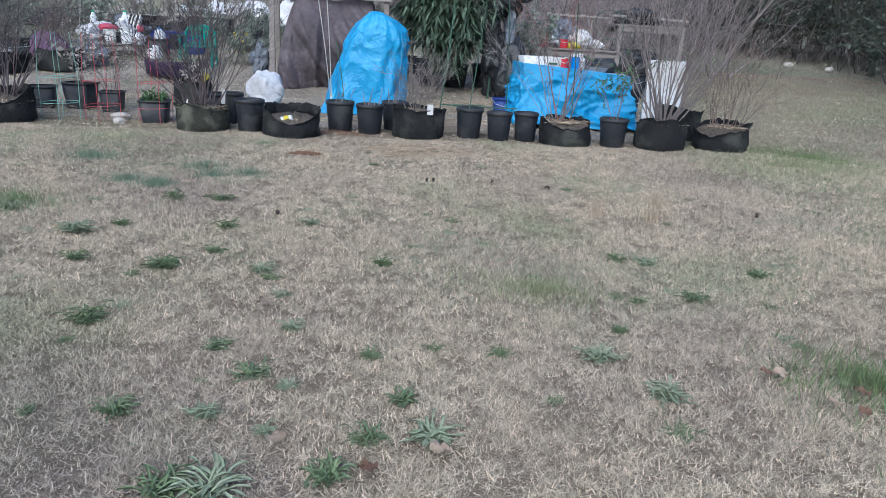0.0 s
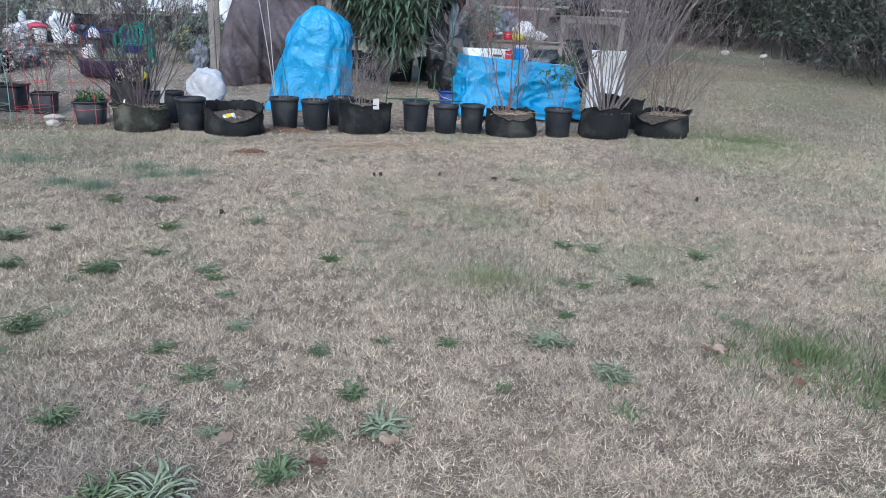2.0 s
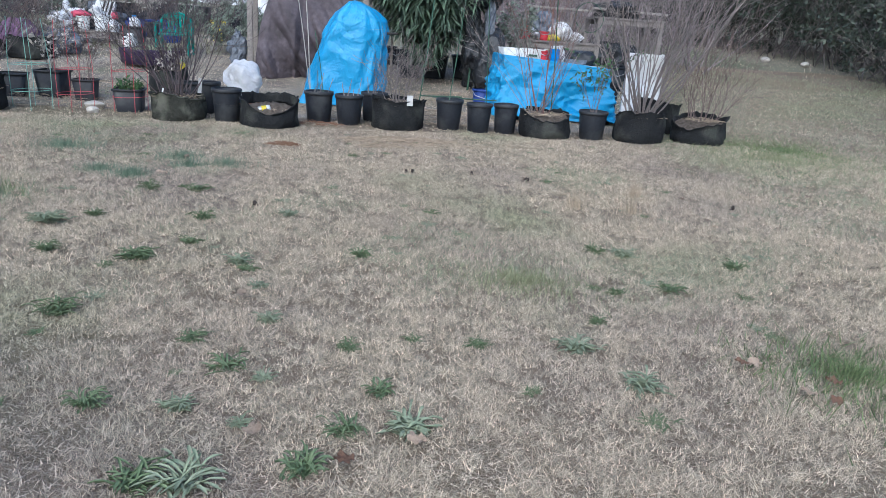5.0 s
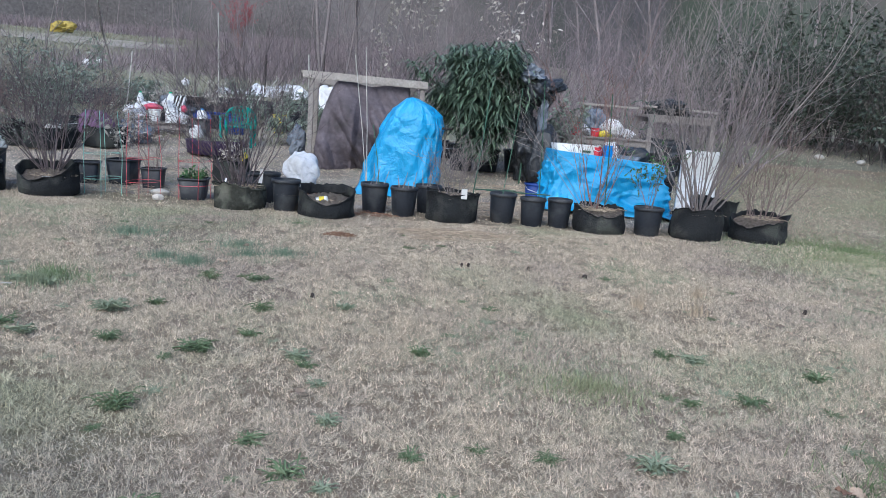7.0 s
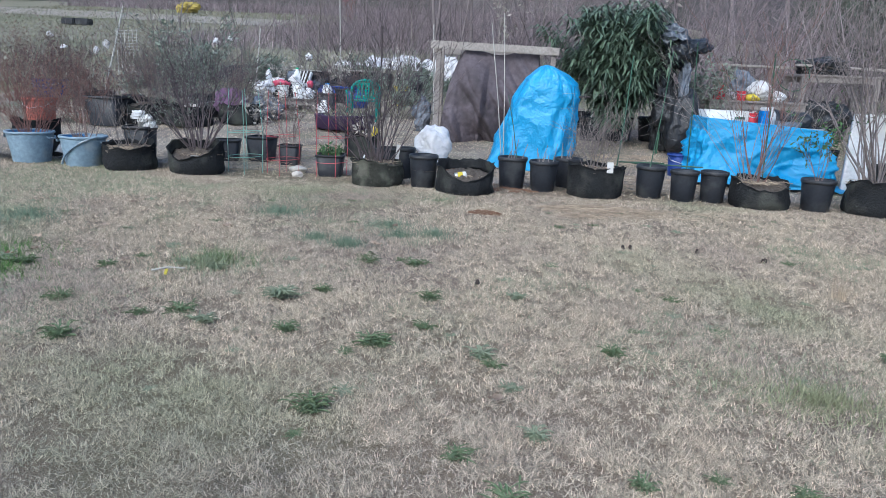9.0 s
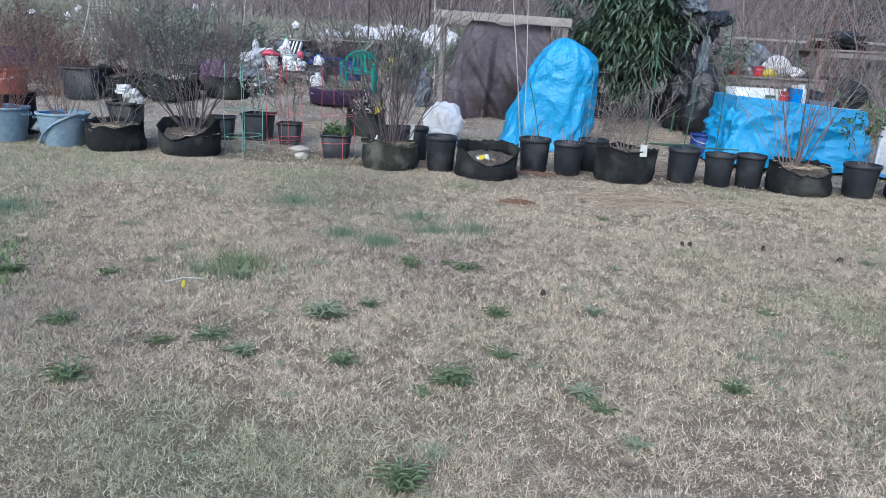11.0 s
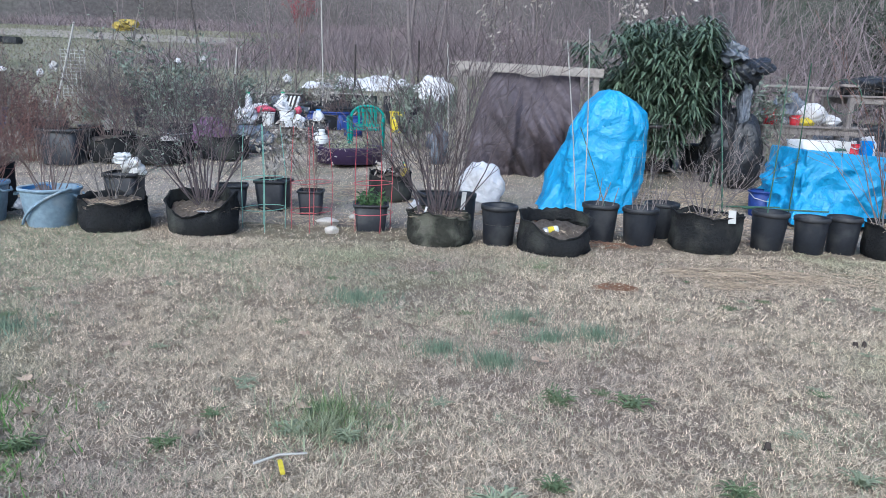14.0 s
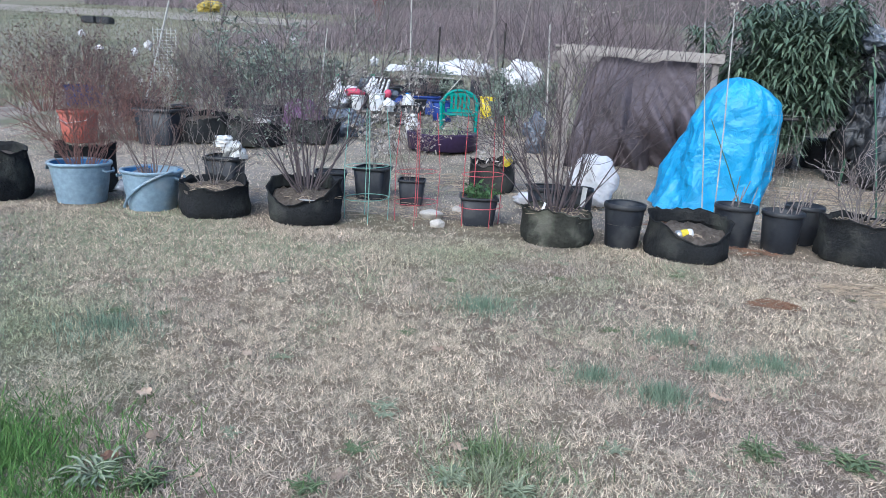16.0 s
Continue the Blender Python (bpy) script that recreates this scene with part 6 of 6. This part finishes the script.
def leaf_mesh(seed):
    r = np.random.default_rng(seed)
    verts, faces, n = [(0, 0, 0.012)], [], 18
    for k in range(n):
        a = 2 * math.pi * k / n
        q = 0.03 * (1 + 0.35 * math.cos(a)) * (0.72 + 0.38 * abs(math.sin(2.5 * a)) + 0.12 * r.random())
        verts.append((q * math.cos(a), q * math.sin(a) * 0.7, 0.006 + 0.016 * r.random()))
    for k in range(n):
        faces.append((0, 1 + k, 1 + (k + 1) % n))
    return mesh_from("fallen_leaf", verts, faces, LEAF_DRY)


def rust_mesh(seed):
    me = leaf_mesh(seed).copy()
    me.materials.clear()
    me.materials.append(LEAF_RUST)
    return me


PALE = [leaf_mesh(k) for k in range(5)]
RUST = [rust_mesh(k + 9) for k in range(3)]
LEAVES = ((-0.84, 1.49, 0), (0.64, 1.01, 0), (-0.47, 0.6, 1), (-0.67, 0.72, 0), (-1.54, 3.18, 0), (-1.68, 3.44, 0), (-1.5, 3.61, 0), (-3.2, 3.74, 0), (-3.19, 2.83, 0), (-2.29, 2.71, 0), (-3.1, 2.5, 1), (-3.04, 2.6, 0), (-2.41, 3.34, 0), (-3.02, 3.14, 0), (-1.52, 3.16, 0), (2.26, 3.21, 0), (-0.32, 0.66, 0), (0.76, 0.83, 1), (0.7, 0.87, 0), (0.60, 1.02, 1), (0.82, 0.92, 1), (1.34, 2.99, 0), (-2.54, 2.53, 0))
for k, (lx, ly, c) in enumerate(LEAVES):
    o = single("fallen_leaf", (RUST[k % 3] if c else PALE[k % 5]), G(lx, ly, 0.02), ("curled rust-red fallen leaf on the lawn" if c else "curled pale dry leaf on the lawn"), "leaf", k * 77 % 360, "fallen leaves")
    o.scale = (0.72, 0.72, 0.9)
for k in range(90):
    lx, ly = more.uniform(-4.2, 3.2), more.uniform(0.5, 5.0)
    o = single("fallen_leaf", PALE[k % 5], G(lx, ly, 0.012), "small pale leaf scrap on the lawn", "leaf", k * 53 % 360, "fallen leaves")
    s = more.uniform(0.2, 0.55)
    o.scale = (s, s * 0.8, s)
DARK = mat("dark_seed_head", (0.05, 0.04, 0.035), (0.08, 0.06, 0.05))
for lx, ly in ((0.54, 3.41), (0.22, 3.53), (-0.19, 3.51), (-0.15, 3.52), (-0.95, 2.6), (1.6, 2.9)):
    crumpled("pine_cone", G(lx, ly), (0.013, 0.013, 0.012), DARK, "small dark cone lying on the lawn", "cone", lx * 7, 0.3, 0.2, 2)
for k, (lx, ly) in enumerate(((0.68, 2.84), (0.95, 2.75), (1.1, 3.1))):
    tuft("dead_tuft", lx, ly, 0.05, 120, 0.10, STRAW, "dark upright tuft of dead grass", 0.003, 0.2)

tag = thing("yellow_tag", G(-2.27, 2.37, 0.02), "torn yellow ribbon on a short pale stick", "ribbon", 10)
T = Tubes()
T.line([(-0.06, 0.0, 0.015), (0.0, 0.02, 0.025), (0.07, 0.03, 0.02)], 0.004, 0.003, 5)
part("stick", T.mesh("tag_stick", STAKE_W), tag)
part("ribbon", box("ribbon", 0.012, 0.06, 0.003, YELLOW, 0.001), tag).matrix_basis = pose(0.01, -0.03, 0.018, 6, 3, 12)


def straw_heap(x, y, rad, n, label, length=0.22, material=None):
    T = Tubes()
    for _ in range(n):
        a, q = more.uniform(0, 6.28), rad * math.sqrt(more.random())
        px, py = x + q * 1.6 * math.cos(a), y + q * 0.7 * math.sin(a)
        b = more.uniform(0, 3.14)
        L = length * more.uniform(0.4, 1.2)
        z = float(zg(px, py)) + 0.01 + 0.035 * more.random() * (1 - q / rad)
        dx, dy = math.cos(b) * L / 2, math.sin(b) * L / 4
        T.line([(px - dx, py - dy, z), (px, py, z + 0.012 * more.random()), (px + dx, py + dy, z)], 0.0018, 0.0015, 3)
    tagged(new("straw_litter", T.mesh("straw_litter", material or STRAW)), label, "straw", kind="stuff")


straw_heap(-0.19, 4.64, 0.26, 260, "pale straw raked in front of the pots")
straw_heap(-0.33, 4.40, 0.10, 90, "small heap of brown straw", 0.12)
straw_heap(-1.0, 4.25, 0.07, 90, "rusty brown heap of needles", 0.08, LEAF_RUST)
straw_heap(-0.84, 5.30, 0.13, 90, "rusty brown needles between the pots", 0.08, LEAF_RUST)
straw_heap(0.40, 4.60, 0.25, 30, "loose pale straw stalks on the lawn", 0.4)
straw_heap(0.0, 6.05, 0.7, 700, "pale straw between the pots and the tarps", 0.2)
straw_heap(0.5, 7.3, 0.7, 600, "pale straw around the evergreen", 0.2)
straw_heap(-2.9, 6.9, 0.6, 350, "pale straw in the garden path", 0.16)
straw_heap(-1.3, 6.3, 0.4, 200, "pale straw beside the white sack", 0.16)
straw_heap(-3.4, 5.9, 0.6, 300, "pale straw among the cages", 0.12)


def dry_litter(x, y, z, rad, n, label, material=None, length=0.09):
    """Dead stalks and leaf scraps lying on the soil of a bag."""
    T = Tubes()
    for _ in range(n):
        a, q = more.uniform(0, 6.28), rad * math.sqrt(more.random())
        b, L = more.uniform(0, 6.28), length * more.uniform(0.4, 1.3)
        p = Vector((x + q * math.cos(a), y + q * math.sin(a), z + 0.01 * more.random()))
        T.line([p, p + Vector((math.cos(b) * L * 0.5, math.sin(b) * L * 0.5, 0.02 * more.random())), p + Vector((math.cos(b) * L, math.sin(b) * L, 0.012 * more.random()))], 0.0022, 0.0016, 3)
    tagged(new("dry_litter", T.mesh("dry_litter", material or STRAW)), label, "plant litter", kind="stuff")


dry_litter(-1.20, 5.18, 0.125, 0.15, 120, "dead stalks on the soil of a bag")
dry_litter(-1.30, 5.24, 0.14, 0.10, 60, "brown leaf litter in a slumped bag", LEAF_RUST)
dry_litter(-3.50, 5.32, 0.155, 0.17, 80, "dead stalks round a bare shrub")
dry_litter(-4.13, 5.28, 0.18, 0.16, 90, "dead stalks on a grow bag")
dry_litter(-1.96, 5.24, 0.18, 0.15, 80, "leaf litter round a bare shrub")
dry_litter(1.13, 5.36, 0.18, 0.16, 110, "pale straw round reddish canes", None, 0.12)
dry_litter(1.98, 5.28, 0.22, 0.16, 90, "straw round tall pale stems", None, 0.12)
dry_litter(2.56, 5.30, 0.21, 0.17, 70, "straw in a worn bag")
dry_litter(-0.16, 5.38, 0.21, 0.16, 60, "dead bits round pale twigs")
